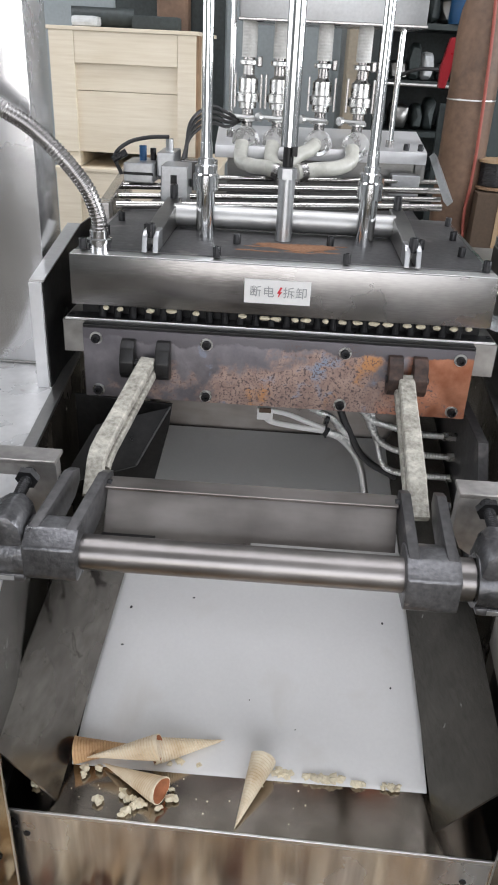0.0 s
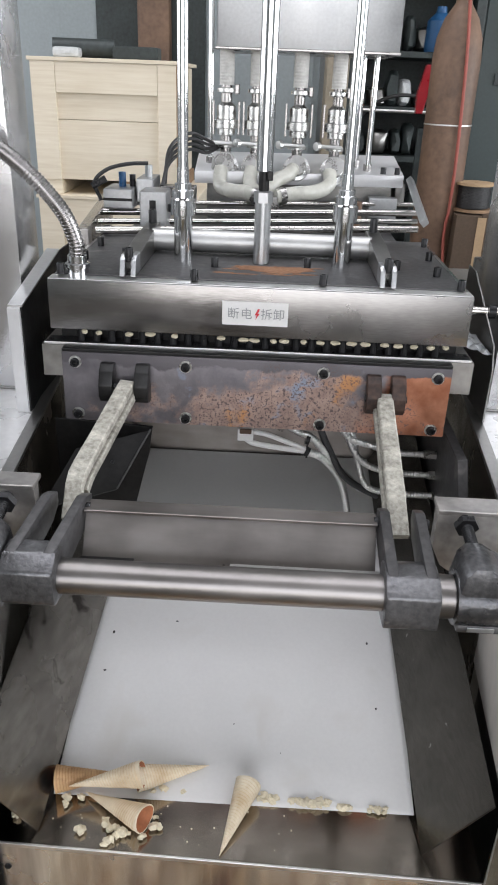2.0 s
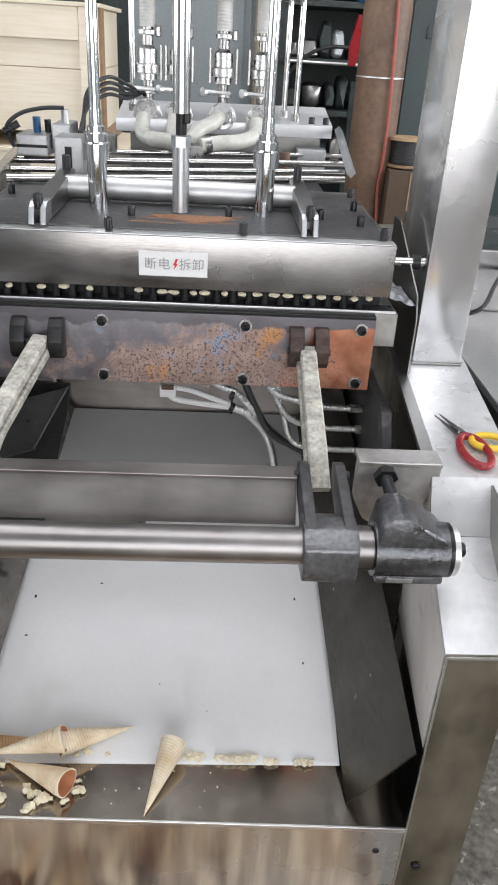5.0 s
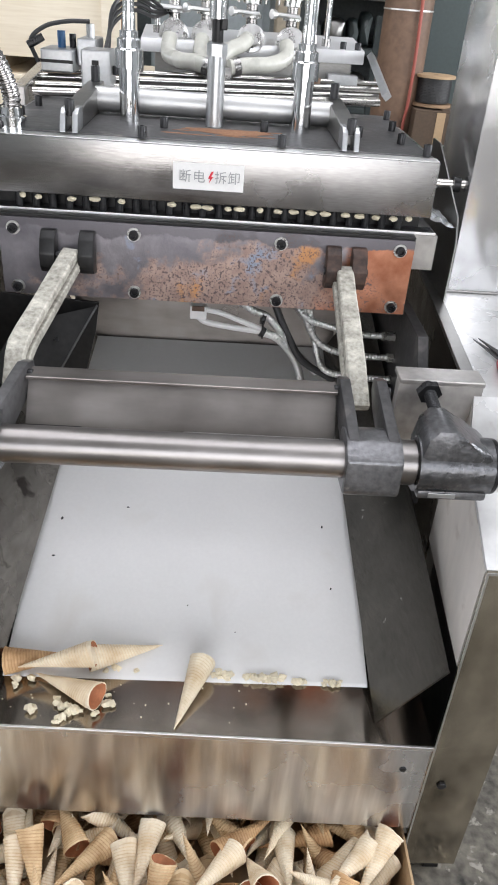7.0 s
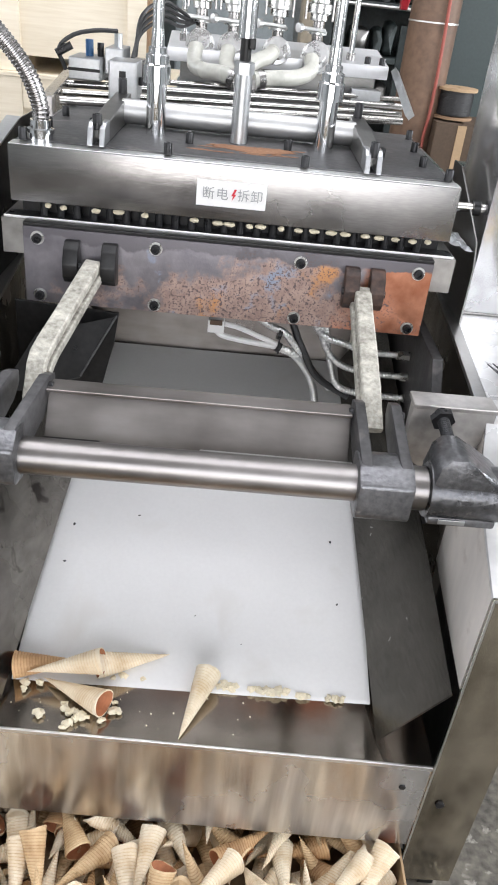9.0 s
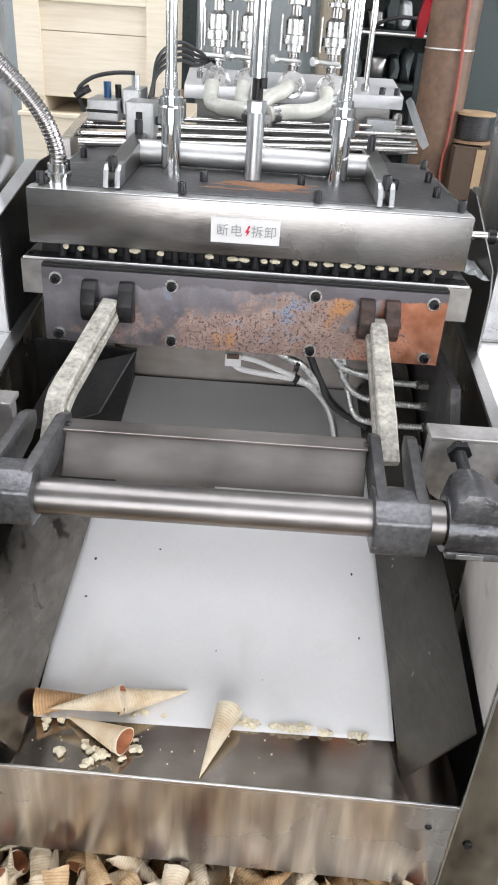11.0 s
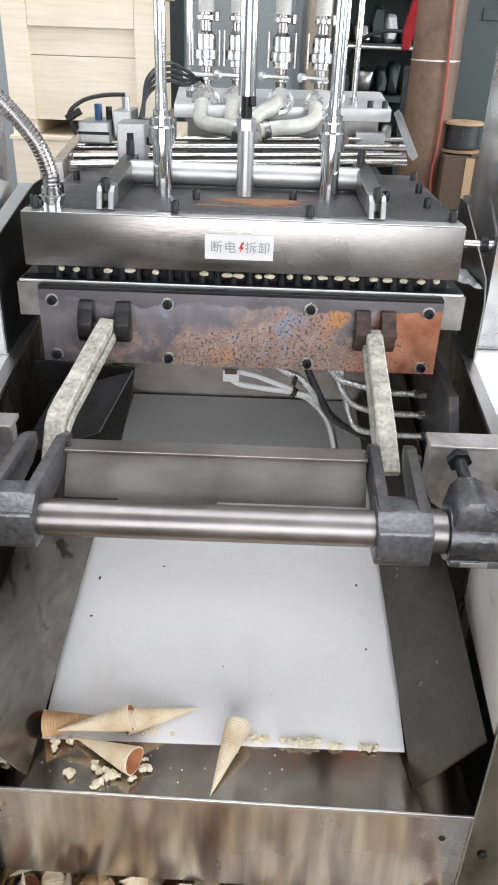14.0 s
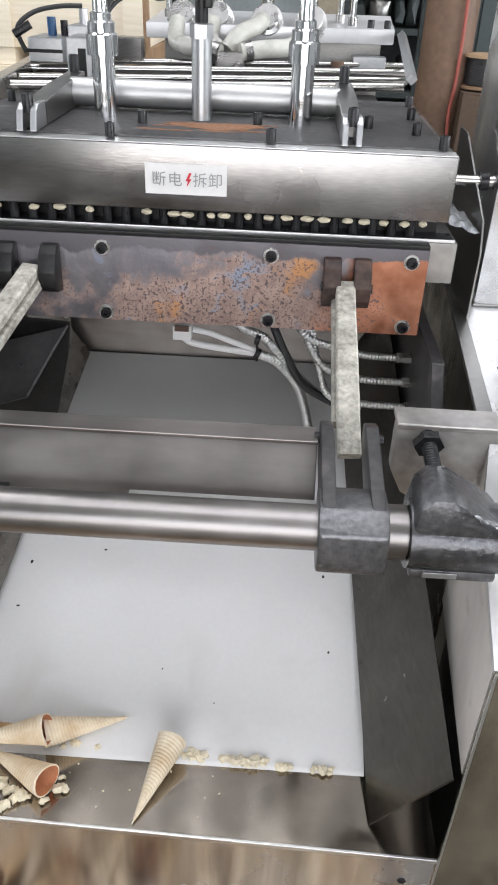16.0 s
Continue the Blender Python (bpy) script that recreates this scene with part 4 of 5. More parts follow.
def cone_pile():
    t = thing("carton_bin", (0.0, 0.70, 0.0), "shallow brown carton full of wafer cones", "carton")
    part("bottom", box(-0.60, 0.393, 0.40, 1.02, 0.0, 0.006), CARTON, t)
    part("side", box(0.389, 0.393, 0.40, 1.02, 0.006, 0.14), CARTON, t)
    part("side", box(-0.60, -0.596, 0.40, 1.02, 0.006, 0.14), CARTON, t)
    part("front", box(-0.596, 0.389, 0.40, 0.404, 0.006, 0.14), CARTON, t)
    part("back", box(-0.596, 0.389, 1.016, 1.02, 0.006, 0.14), CARTON, t)
    rnd = random.Random(23)
    for layer, zc in enumerate((0.055, 0.095, 0.130)):
        for i in range(17):
            for j in range(6):
                x = -0.56 + 0.0575 * i + rnd.uniform(-0.02, 0.02)
                y = 0.56 + 0.072 * j + rnd.uniform(-0.025, 0.025)
                yaw = rnd.choice((math.pi / 2, -math.pi / 2)) + rnd.gauss(0, 0.75)
                tilt = rnd.gauss(0.0, 0.40) + (0.15 if math.sin(yaw) > 0 else -0.30)
                d = Vector((math.cos(yaw) * math.cos(tilt), math.sin(yaw) * math.cos(tilt), math.sin(tilt)))
                c = Vector((min(0.33, max(-0.53, x)), y, zc + rnd.uniform(-0.012, 0.012)))
                c.z = max(c.z, 0.012 + abs(d.z) * 0.06 + 0.018)
                if c.y > 0.80:
                    c.z = min(c.z, 0.135 - abs(d.z) * 0.05)
                cone_at(c - d * CONE_L / 2, c + d * CONE_L / 2, rnd.randrange(12), rnd.uniform(0, 360), "pile of wafer cones", "baked wafer cone lying loose in a carton")


# ---- hoses under the mould ----
def hoses():
    def hose(pts, r, material, label, rib=0.0009, fit=None):
        t = thing("hose", pts[0], label, "hose", "heater hoses")
        part("tube", tube(pts, r, 10, 8, rib, 0.006), material, t, smooth=True)
        if fit:
            part("fitting", rod(fit[0], fit[1], r * 1.6, n=6), WASHER, t)
        return t

    g = "braided steel cable hose under the mould"
    hose([(-0.016, 1.47, 0.832), (0.0, 1.478, 0.818), (0.05, 1.483, 0.808), (0.112, 1.485, 0.801)], 0.0058, PAPER, "white heat-proof cable under the mould", rib=0)
    hose([(0.0, 1.475, 0.845), (0.03, 1.478, 0.838), (0.07, 1.482, 0.822), (0.112, 1.485, 0.806)], 0.0052, PAPER, "white heat-proof cable under the mould", rib=0)
    hose([(0.112, 1.485, 0.801), (0.15, 1.49, 0.782), (0.192, 1.51, 0.72), (0.218, 1.53, 0.62)], 0.0078, STEEL_BRIGHT, g)
    hose([(0.05, 1.49, 0.87), (0.09, 1.488, 0.845), (0.125, 1.49, 0.828), (0.17, 1.50, 0.77), (0.235, 1.52, 0.70)], 0.007, STEEL_BRIGHT, g)
    for k, (x1, z1) in enumerate(((0.372, 0.80), (0.386, 0.757), (0.396, 0.713))):
        y = 1.50 - 0.01 * k
        hose([(0.17 + 0.015 * k, 1.52, 0.86), (0.20 + 0.012 * k, 1.50, 0.83 - 0.03 * k), (0.245, y, z1 + 0.015), (0.30, y, z1 + 0.002), (x1 - 0.012, y, z1)], 0.0062, STEEL_BRIGHT, g,
             fit=((x1 - 0.014, y, z1), (x1 + 0.012, y, z1)))
    hose([(0.13, 1.52, 0.86), (0.16, 1.50, 0.80), (0.20, 1.49, 0.74), (0.27, 1.49, 0.70)], 0.0075, RUBBER, "black rubber cable under the mould", rib=0)
    c = thing("hose_clip", (0.113, 1.485, 0.80), "dark clip holding two hoses", "clip")
    part("band", rod((0.108, 1.485, 0.803), (0.116, 1.485, 0.799), 0.0105, n=14), BOLT, c, smooth=True)
    part("band", rod((0.108, 1.485, 0.829), (0.116, 1.485, 0.827), 0.0105, n=14), BOLT, c, smooth=True)
    part("tie", box(0.110, 0.114, 1.476, 1.480, 0.79, 0.84), BOLT, c)
    w = thing("terminal_block", (-0.015, 1.46, 0.83), "white ceramic cable terminal below the rusty plate", "terminal")
    part("block", box(-0.032, 0.0, 1.455, 1.475, 0.832, 0.858, 0.002), PAPER, w)
    part("screw_row", box(-0.028, -0.004, 1.451, 1.455, 0.85, 0.860, 0.001), CYL, w)
    b = thing("heater_box", (0.40, 1.5, 0.6), "dark steel heater box carrying the cable glands", "box")
    part("body", prism([(1.20, 0.60), (1.20, 0.70), (1.34, 0.87), (1.9, 0.87), (1.9, 0.60)], "x", 0.385, 0.405, 0.002), DARK_PLATE, b)


def conduit():
    t = thing("conduit", (-0.35, 1.50, 1.153), "ribbed flexible steel conduit rising from the press cover", "conduit")
    part("hose", tube([(-0.35, 1.50, 1.175), (-0.350, 1.50, 1.208), (-0.370, 1.498, 1.262), (-0.415, 1.496, 1.318), (-0.462, 1.494, 1.360), (-0.508, 1.49, 1.388), (-0.58, 1.49, 1.43), (-0.66, 1.50, 1.45)], 0.0138, 16, 10, 0.0016, 0.0068), STEEL, t, smooth=True)
    part("gland", lathe([(0, 1.148), (0.021, 1.148), (0.021, 1.164), (0.024, 1.164), (0.024, 1.170), (0.018, 1.172), (0.018, 1.185), (0, 1.185)], 16, m=Matrix.Translation((-0.35, 1.50, 0))), CHROME, t, smooth=True)


# ---- rods over the press ----
def press_rods():
    for x in (-0.165, 0.163):
        t = thing("guide_rod", (x, 1.648, 1.153), "chromed guide rod with a stepped collar", "rod", "rods over the press")
        part("rod", rod((x, 1.648, 1.33), (x, 1.648, 2.6), 0.0105, n=20), CHROME, t, smooth=True)
        part("sleeve", rod((x, 1.648, 1.153), (x, 1.648, 1.268), 0.0190, n=24), CHROME, t, smooth=True)
        part("collar", lathe([(0, 1.245), (0.0255, 1.245), (0.0255, 1.275), (0.022, 1.278), (0.022, 1.292), (0.017, 1.295), (0.017, 1.305), (0.0125, 1.307), (0.0115, 1.335), (0, 1.335)], 20, m=Matrix.Translation((x, 1.648, 0))), CHROME, t, smooth=True)
    x = -0.003
    t = thing("piston_rod", (x, 1.648, 1.153), "chromed piston rod screwed into the cover", "rod", "rods over the press")
    part("rod", rod((x, 1.648, 1.335), (x, 1.648, 2.6), 0.0165, n=24), CHROME, t, smooth=True)
    part("neck", rod((x, 1.648, 1.29), (x, 1.648, 1.336), 0.0105, n=20), BLACK_STEEL, t, smooth=True)
    part("wrench_flat", box(x + 0.006, x + 0.0175, 1.632, 1.664, 1.318, 1.336, 0.002), BLACK_STEEL, t)
    part("lock_nut", lathe([(0, 1.275), (0.019, 1.275), (0.019, 1.295), (0.015, 1.297), (0, 1.297)], 6, m=Matrix.Translation((x, 1.648, 0))), ALU, t)
    part("socket", rod((x, 1.648, 1.1535), (x, 1.648, 1.276), 0.0165, n=24), ALU, t, "brushed steel socket", smooth=True)
    t = thing("overhead_beam", (0, 1.6, 2.4), "steel beam over the press rods", "beam")
    part("beam", box(-0.56, 0.56, 1.52, 1.78, 2.401, 2.62, 0.004), STEEL, t)


# ---- the batter depositor behind the press ----
def depositor():
    t = thing("depositor", (0, 2.4, 0.0), "batter depositor with guide shafts, slide plate and pipes", "machine")
    part("base", box(-0.42, 0.36, 2.30, 2.95, 0.0, 1.08, 0.004), STEEL_DULL, t, "steel base cabinet")
    for k, (y, x1, r) in enumerate(((2.03, 0.380, 0.009), (2.15, 0.398, 0.007), (2.30, 0.425, 0.009), (2.47, 0.452, 0.007))):
        part("guide_shaft", rod((-0.40 - 0.02 * k, y - 0.16, 1.165), (x1, y, 1.172), r, n=16), STEEL_SHINY, t, smooth=True)
    part("rail", rod((0.398, 2.04, 1.186), (0.424, 2.50, 1.240), 0.012, n=4), ALU, t, "pale sloping end rail")
    part("rail", prism([(-0.425, 1.80), (-0.40, 1.80), (-0.47, 2.40), (-0.495, 2.40)], "z", 1.09, 1.18, 0.002), STEEL, t)
    part("drip_sheet", box(-0.40, 0.37, 2.02, 2.50, 1.085, 1.095), DARK_PLATE, t)
    p = part("slide_plate", prism([(-0.225, 2.42), (0.405, 2.50), (0.47, 3.22), (-0.28, 3.10)], "z", 1.215, 1.250, 0.003), FILM, t, "pale slide plate", smooth=True)
    part("plate_support", box(-0.20, 0.38, 2.56, 2.66, 1.08, 1.214, 0.003), STEEL_DULL, t)
    for x in (0.345, 0.388):
        socket_bolt(p, (x, 2.53, 1.251), r=0.009, h=0.018)
    for x, y in ((0.302, 2.60), (0.275, 2.72), (-0.20, 2.66)):
        part("back_rod", rod((x, y, 1.25), (x, y, 2.3), 0.0085, n=14), CHROME, t, smooth=True)
        part("rod_foot", rod((x, y, 1.25), (x, y, 1.27), 0.013, n=14), STEEL, t, smooth=True)
    part("clamp", box(-0.31, -0.245, 1.96, 2.05, 1.15, 1.245, 0.004), ALU, t)
    part("clamp_slot", box(-0.285, -0.270, 1.956, 1.962, 1.15, 1.225), BLACK_STEEL, t)
    socket_bolt(t, (-0.235, 1.99, 1.2), r=0.009, h=0.014)
    part("stop_block", box(0.30, 0.385, 2.44, 2.49, 1.13, 1.19, 0.003), ALU, t)
    part("copper_bush", rod((0.262, 2.42, 1.10), (0.262, 2.42, 1.18), 0.016, n=14), CYL, t, "reddish brown bush", smooth=True)

    def up(z):
        return 1.258 + (z - 1.212) * 1.22

    for k, x in enumerate((-0.140, -0.050, 0.076, 0.188)):
        y = 2.46
        pipe = part("pipe", rod((x, y + 0.05, 1.23), (x, y + 0.05, up(1.50)), 0.016, n=14), STEEL, t, smooth=True)
        part("flange", lathe([(0, 0), (0.040, 0), (0.042, 0.003), (0.042, 0.010), (0.035, 0.012), (0.035, 0.022), (0.039, 0.024), (0.039, 0.031), (0.029, 0.034), (0.029, 0.05), (0, 0.05)], 26, m=Matrix.Translation((x, y + 0.035, 1.25)) @ Matrix.Rotation(radians(62), 4, "X")), VALVE, pipe, "round clamp flange", smooth=True)
        prof = [(0.013, 1.255), (0.026, 1.257), (0.026, 1.264), (0.013, 1.266), (0.013, 1.283), (0.024, 1.285), (0.024, 1.298), (0.032, 1.300), (0.032, 1.318), (0.026, 1.320), (0.026, 1.350), (0.021, 1.352), (0.013, 1.360), (0.013, 1.378), (0.026, 1.38), (0.026, 1.388), (0.014, 1.39)]
        part("valve", lathe([(r * 1.05, up(z)) for r, z in prof], 18, m=Matrix.Translation((x, y + 0.05, 0))), VALVE, pipe, "polished sanitary valve", smooth=True)
        part("lever", rod((x - 0.05, y + 0.01, up(1.268)), (x + 0.02, y + 0.03, up(1.265)), 0.006, n=10), STEEL_BRIGHT, pipe, smooth=True)
        part("eye_nut", rod((x - 0.058, y + 0.004, up(1.268)), (x - 0.049, y + 0.012, up(1.268)), 0.012, n=10), STEEL_BRIGHT, pipe, smooth=True)
        part("hinge_clamp", box(x + 0.024, x + 0.038, y + 0.03, y + 0.07, up(1.375), up(1.398), 0.003), STEEL, pipe)
        for e in (-1, 1):
            part("wing", box(x + e * 0.038 - 0.003, x + e * 0.038 + 0.003, y + 0.04, y + 0.06, up(1.285), up(1.36), 0.001), STEEL, pipe)
        part("sleeve", tube([(x, y + 0.05, up(1.395)), (x, y + 0.05, up(1.44)), (x, y + 0.05, up(1.482))], 0.021, 14, 6, 0.0012, 0.008), WHITE_TUBE, pipe, "braided white sleeve", smooth=True)
        part("sleeve_clip", rod((x, y + 0.05, up(1.470)), (x, y + 0.05, up(1.480)), 0.0245, n=16), STEEL, pipe, smooth=True)
        part("clip_screw", box(x + 0.018, x + 0.038, y + 0.02, y + 0.05, up(1.468), up(1.484), 0.002), BOLT, pipe)
    for pts in ([(-0.148, 2.44, 1.255), (-0.147, 2.40, 1.215), (-0.115, 2.36, 1.205), (-0.07, 2.33, 1.205), (-0.03, 2.31, 1.195)],
                [(-0.058, 2.44, 1.255), (-0.06, 2.40, 1.225), (-0.05, 2.37, 1.21), (-0.03, 2.34, 1.20)],
                [(0.066, 2.44, 1.262), (0.05, 2.40, 1.25), (0.015, 2.37, 1.235), (-0.015, 2.34, 1.20)],
                [(0.176, 2.44, 1.255), (0.172, 2.40, 1.225), (0.13, 2.36, 1.21), (0.075, 2.33, 1.207), (0.02, 2.31, 1.20)]):
        part("batter_tube", tube(pts, 0.0205, 16, 8), TUBE, t, "milky silicone tube", smooth=True)
    part("tube_clip", rod((0.045, 2.322, 1.203), (0.028, 2.315, 1.20), 0.024, n=16), STEEL, t, smooth=True)
    part("tube_clip", rod((-0.045, 2.318, 1.199), (-0.03, 2.312, 1.195), 0.024, n=16), STEEL, t, smooth=True)
    part("manifold", box(-0.04, 0.03, 2.30, 2.40, 1.095, 1.20, 0.006), STEEL, t)
    h = thing("batter_hopper", (0.1, 2.6, 1.57), "pale steel batter hopper over the pipes", "hopper")
    part("body", box(-0.168, 0.346, 2.45, 2.80, 1.574, 2.2, 0.006), ALU, h, smooth=True)
    part("bottom_seam", box(-0.171, 0.349, 2.446, 2.804, 1.572, 1.580, 0.002), STEEL, h)
    c = thing("air_cylinder", (-0.38, 2.10, 1.14), "pale grey pneumatic cylinder with black air lines", "cylinder")
    part("body", box(-0.425, -0.350, 2.08, 2.20, 1.182, 1.232, 0.004), ALU, c)
    part("groove", box(-0.4255, -0.3495, 2.078, 2.0805, 1.203, 1.210), BLACK_STEEL, c)
    part("body_cap", box(-0.346, -0.30, 2.12, 2.24, 1.195, 1.255, 0.004), ALU, c)
    part("bracket", box(-0.296, -0.20, 2.2, 2.25, 1.182, 1.23, 0.003), STEEL, c)
    part("fitting", rod((-0.385, 2.14, 1.23), (-0.385, 2.14, 1.268), 0.0095, n=10), BLUE, c, "blue push fitting", smooth=True)
    part("fitting", rod((-0.36, 2.15, 1.23), (-0.36, 2.15, 1.262), 0.008, n=10), BOLT, c, smooth=True)
    part("fitting", rod((-0.32, 2.17, 1.25), (-0.32, 2.17, 1.285), 0.010, n=10), ALU, c, smooth=True)
    part("air_line", tube([(-0.435, 2.1, 1.20), (-0.45, 2.1, 1.245), (-0.42, 2.12, 1.275), (-0.37, 2.14, 1.288), (-0.32, 2.16, 1.29)], 0.005, 8, 8), RUBBER, c, smooth=True)
    part("elbow", rod((-0.455, 2.09, 1.235), (-0.42, 2.10, 1.255), 0.009, n=10), BOLT, c, smooth=True)
    for k in range(4):
        part("air_line", tube([(-0.29, 2.2 + 0.02 * k, 1.23), (-0.275, 2.25, 1.285 + 0.012 * k), (-0.23, 2.32, 1.315 + 0.014 * k), (-0.19, 2.42, 1.30 + 0.012 * k), (-0.16, 2.52, 1.31)], 0.0048, 8, 8), RUBBER, c, smooth=True)


# ---- the shop behind ----
def crate(x0, x1, y0, y1, z0, z1, label):
    t = thing("wooden_crate", ((x0 + x1) / 2, (y0 + y1) / 2, z0), label, "crate", "stacked crates")
    h = (z1 - z0)
    part("panel", box(x0 + 0.02, x1 - 0.012, y0 + 0.012, y1, z0 + 0.06, z0 + 0.06 + (h - 0.06) * 0.52, 0.002), PLY, t)
    part("panel", box(x0 + 0.02, x1 - 0.012, y0 + 0.012, y1, z0 + 0.062 + (h - 0.06) * 0.52, z1 - 0.002, 0.002), PLY, t)
    for x, bw in ((x0, 0.10), (x1 - 0.075, 0.075)):
        part("batten", box(x, x + bw, y0 - 0.006, y0 + 0.0115, z0 + 0.06, z1, 0.002), PLY, t)
    part("corner_post", box(x1 - 0.011, x1 + 0.012, y0 + 0.0, y0 + 0.08, z0 + 0.06, z1, 0.002), PLY_DARK, t)
    part("lid", box(x0 - 0.01, x1 + 0.01, y0 - 0.01, y1 + 0.01, z1 + 0.0005, z1 + 0.015, 0.002), PLY, t)
    part("top_rail", box(x0 + 0.101, x1 - 0.076, y0 - 0.004, y0 + 0.0115, z1 - 0.115, z1, 0.002), PLY, t)
    for xx, w in ((x0, 0.10), (x0 + (x1 - x0) * 0.6, 0.05), (x1 - 0.075, 0.075)):
        part("skid", box(xx, xx + w, y0 + 0.002, y1, z0, z0 + 0.0595, 0.003), PLY if xx == x0 else PLY_DARK, t)


def shop():
    crate(-1.0, -0.408, 3.42, 4.1, 1.028, 1.540, "pale pine plywood crate stacked on another one")
    crate(-1.0, -0.33, 3.40, 4.1, 0.0, 1.012, "large pale pine plywood crate on the floor")
    c = thing("spare_part", (-0.75, 3.7, 1.557), "dark greasy machine parts lying on the crate", "machine part", "parts on the crate")
    part("casting", rod((-0.95, 3.6, 1.595), (-0.70, 3.65, 1.595), 0.036), DARK_PAINT, c, smooth=True)
    part("rail", box(-0.69, -0.5, 3.55, 3.65, 1.557, 1.605, 0.006), DARK_PAINT, c)
    part("sack", box(-0.93, -0.82, 3.5, 3.58, 1.557, 1.595, 0.014), FOIL, c)
    g = thing("gas_cylinder", (0.80, 3.92, 0), "tall rust-brown steel gas cylinder standing upright", "gas cylinder")
    prof = [(0, 0), (0.10, 0.0), (0.108, 0.02), (0.108, 1.62), (0.10, 1.70), (0.075, 1.775), (0.045, 1.82), (0.036, 1.835), (0.036, 1.88), (0, 1.88)]
    part("body", lathe(prof, 32, m=Matrix.Translation((0.80, 3.92, 0))), CYL, g, smooth=True)
    part("ring", lathe([(0.1085, 0.98), (0.1105, 0.98), (0.1105, 0.986), (0.1085, 0.986)], 32, m=Matrix.Translation((0.80, 3.92, 0.36))), STEEL_BRIGHT, g, "thin wire round the cylinder")
    h = thing("gas_hose", (0.82, 3.70, 0.0), "orange red gas hose hanging down the cylinder", "hose")
    part("tube", tube([(0.80, 3.86, 1.90), (0.80, 3.82, 1.87), (0.822, 3.803, 1.6), (0.838, 3.803, 1.2), (0.838, 3.803, 0.98), (0.83, 3.80, 0.86), (0.84, 3.76, 0.6), (0.82, 3.70, 0.01)], 0.0075, 10, 8), RED_HOSE, h, smooth=True)
    for x, y, z0, r, h2 in ((0.955, 3.85, 0.97, 0.09, 0.13),):
        s = thing("cable_spool", (x, y, z0), "cable spool with plywood flanges and black cable", "spool", "spools")
        m = Matrix.Translation((x, y, z0))
        part("flange", lathe([(0.012, h2), (r, h2), (r, h2 - 0.012), (0.012, h2 - 0.012)], 32, m=m), CARTON, s, smooth=True)
        part("flange", lathe([(0, 0.012), (r, 0.012), (r, 0), (0, 0)], 32, m=m), PLY_DARK, s, smooth=True)
        part("cable", tube([(x + r * 0.82 * math.cos(a * 0.5), y + r * 0.82 * math.sin(a * 0.5), z0 + 0.016 + (h2 - 0.032) * a / 200) for a in range(201)], 0.006, 6, 1), RUBBER, s, smooth=True)
    st = thing("carton_box", (0.985, 3.86, 0.0), "tall brown carton under the cable spool", "carton")
    part("body", box(0.865, 1.105, 3.74, 3.98, 0.0, 0.955, 0.003), CARTON_DARK, st)
    part("flap", box(0.866, 0.984, 3.741, 3.979, 0.9555, 0.962, 0.001), CARTON_DARK, st)
    part("flap", box(0.986, 1.104, 3.741, 3.979, 0.9555, 0.969, 0.001), CARTON_DARK, st)
    part("tape", box(0.965, 1.005, 3.737, 3.7398, 0.45, 0.955), CARTON, st, "pale strip of packing tape")
    cab = thing("machine_cabinet", (1.6, 5.2, 0), "grey-green painted steel machine cabinet", "cabinet")
    part("body", box(1.10, 2.6, 4.9, 5.6, 0.0, 2.6, 0.01), CABINET, cab, smooth=True)
    part("door", box(1.13, 1.75, 4.885, 4.899, 0.3, 2.5, 0.004), CABINET, cab)
    part("dark_panel", box(1.22, 1.50, 4.872, 4.884, 1.52, 1.58, 0.003), DARK_PAINT, cab, "dark handle bar on the door")
    part("handle", box(1.66, 1.70, 4.86, 4.884, 1.1, 1.25, 0.004), STEEL_DULL, cab)
    b = thing("green_box", (1.40, 4.83, 1.75), "green plastic box hanging on the cabinet", "box")
    part("body", box(1.33, 1.46, 4.80, 4.871, 1.72, 1.95, 0.01), GREEN, b)
    w = thing("cleaning_rag", (1.38, 4.85, 1.59), "pale rag hanging on the cabinet", "rag")
    part("cloth", box(1.32, 1.43, 4.82, 4.871, 1.585, 1.70, 0.02), FOIL, w)
    # dark workshop rack
    r = thing("workshop_rack", (0.75, 5.0, 0), "dark steel rack crammed with tools and parts", "rack")
    for x in (0.38, 1.04):
        part("upright", box(x, x + 0.05, 4.75, 4.80, 0, 2.5, 0.003), DARK_PAINT, r)
        part("upright", box(x, x + 0.05, 5.25, 5.30, 0, 2.5, 0.003), DARK_PAINT, r)
    shelves = (0.35, 0.80, 1.10, 1.36, 1.64, 2.0)
    for z in shelves:
        part("shelf", box(0.38, 1.09, 4.74, 5.301, z, z + 0.03, 0.003), DARK_PAINT, r)
    part("back_sheet", box(0.36, 1.1, 5.302, 5.32, 0, 2.5), DARK_PAINT, r)
    rnd = random.Random(5)
    kinds = [("tool_box", DARK_PAINT, "dark greasy tool box on a rack"), ("parts_bag", FOIL, "pale crumpled plastic bag on a rack"), ("steel_block", STEEL_DULL, "dull steel block on a rack"), ("cloth_bundle", CABINET, "grey-green cloth bundle on a rack")]
    for z in shelves[:5]:
        x = 0.44
        while x < 0.96:
            w, hh = rnd.uniform(0.05, 0.12), rnd.uniform(0.06, 0.2)
            nm, mm, lb = kinds[rnd.choice((0, 0, 0, 0, 1, 2, 3))]
            bm = bmesh.new()
            bmesh.ops.create_icosphere(bm, subdivisions=2, radius=0.5)
            for v in bm.verts:
                f = v.co * 2
                f = Vector([math.copysign(abs(q) ** 0.55, q) for q in f]) * 0.5
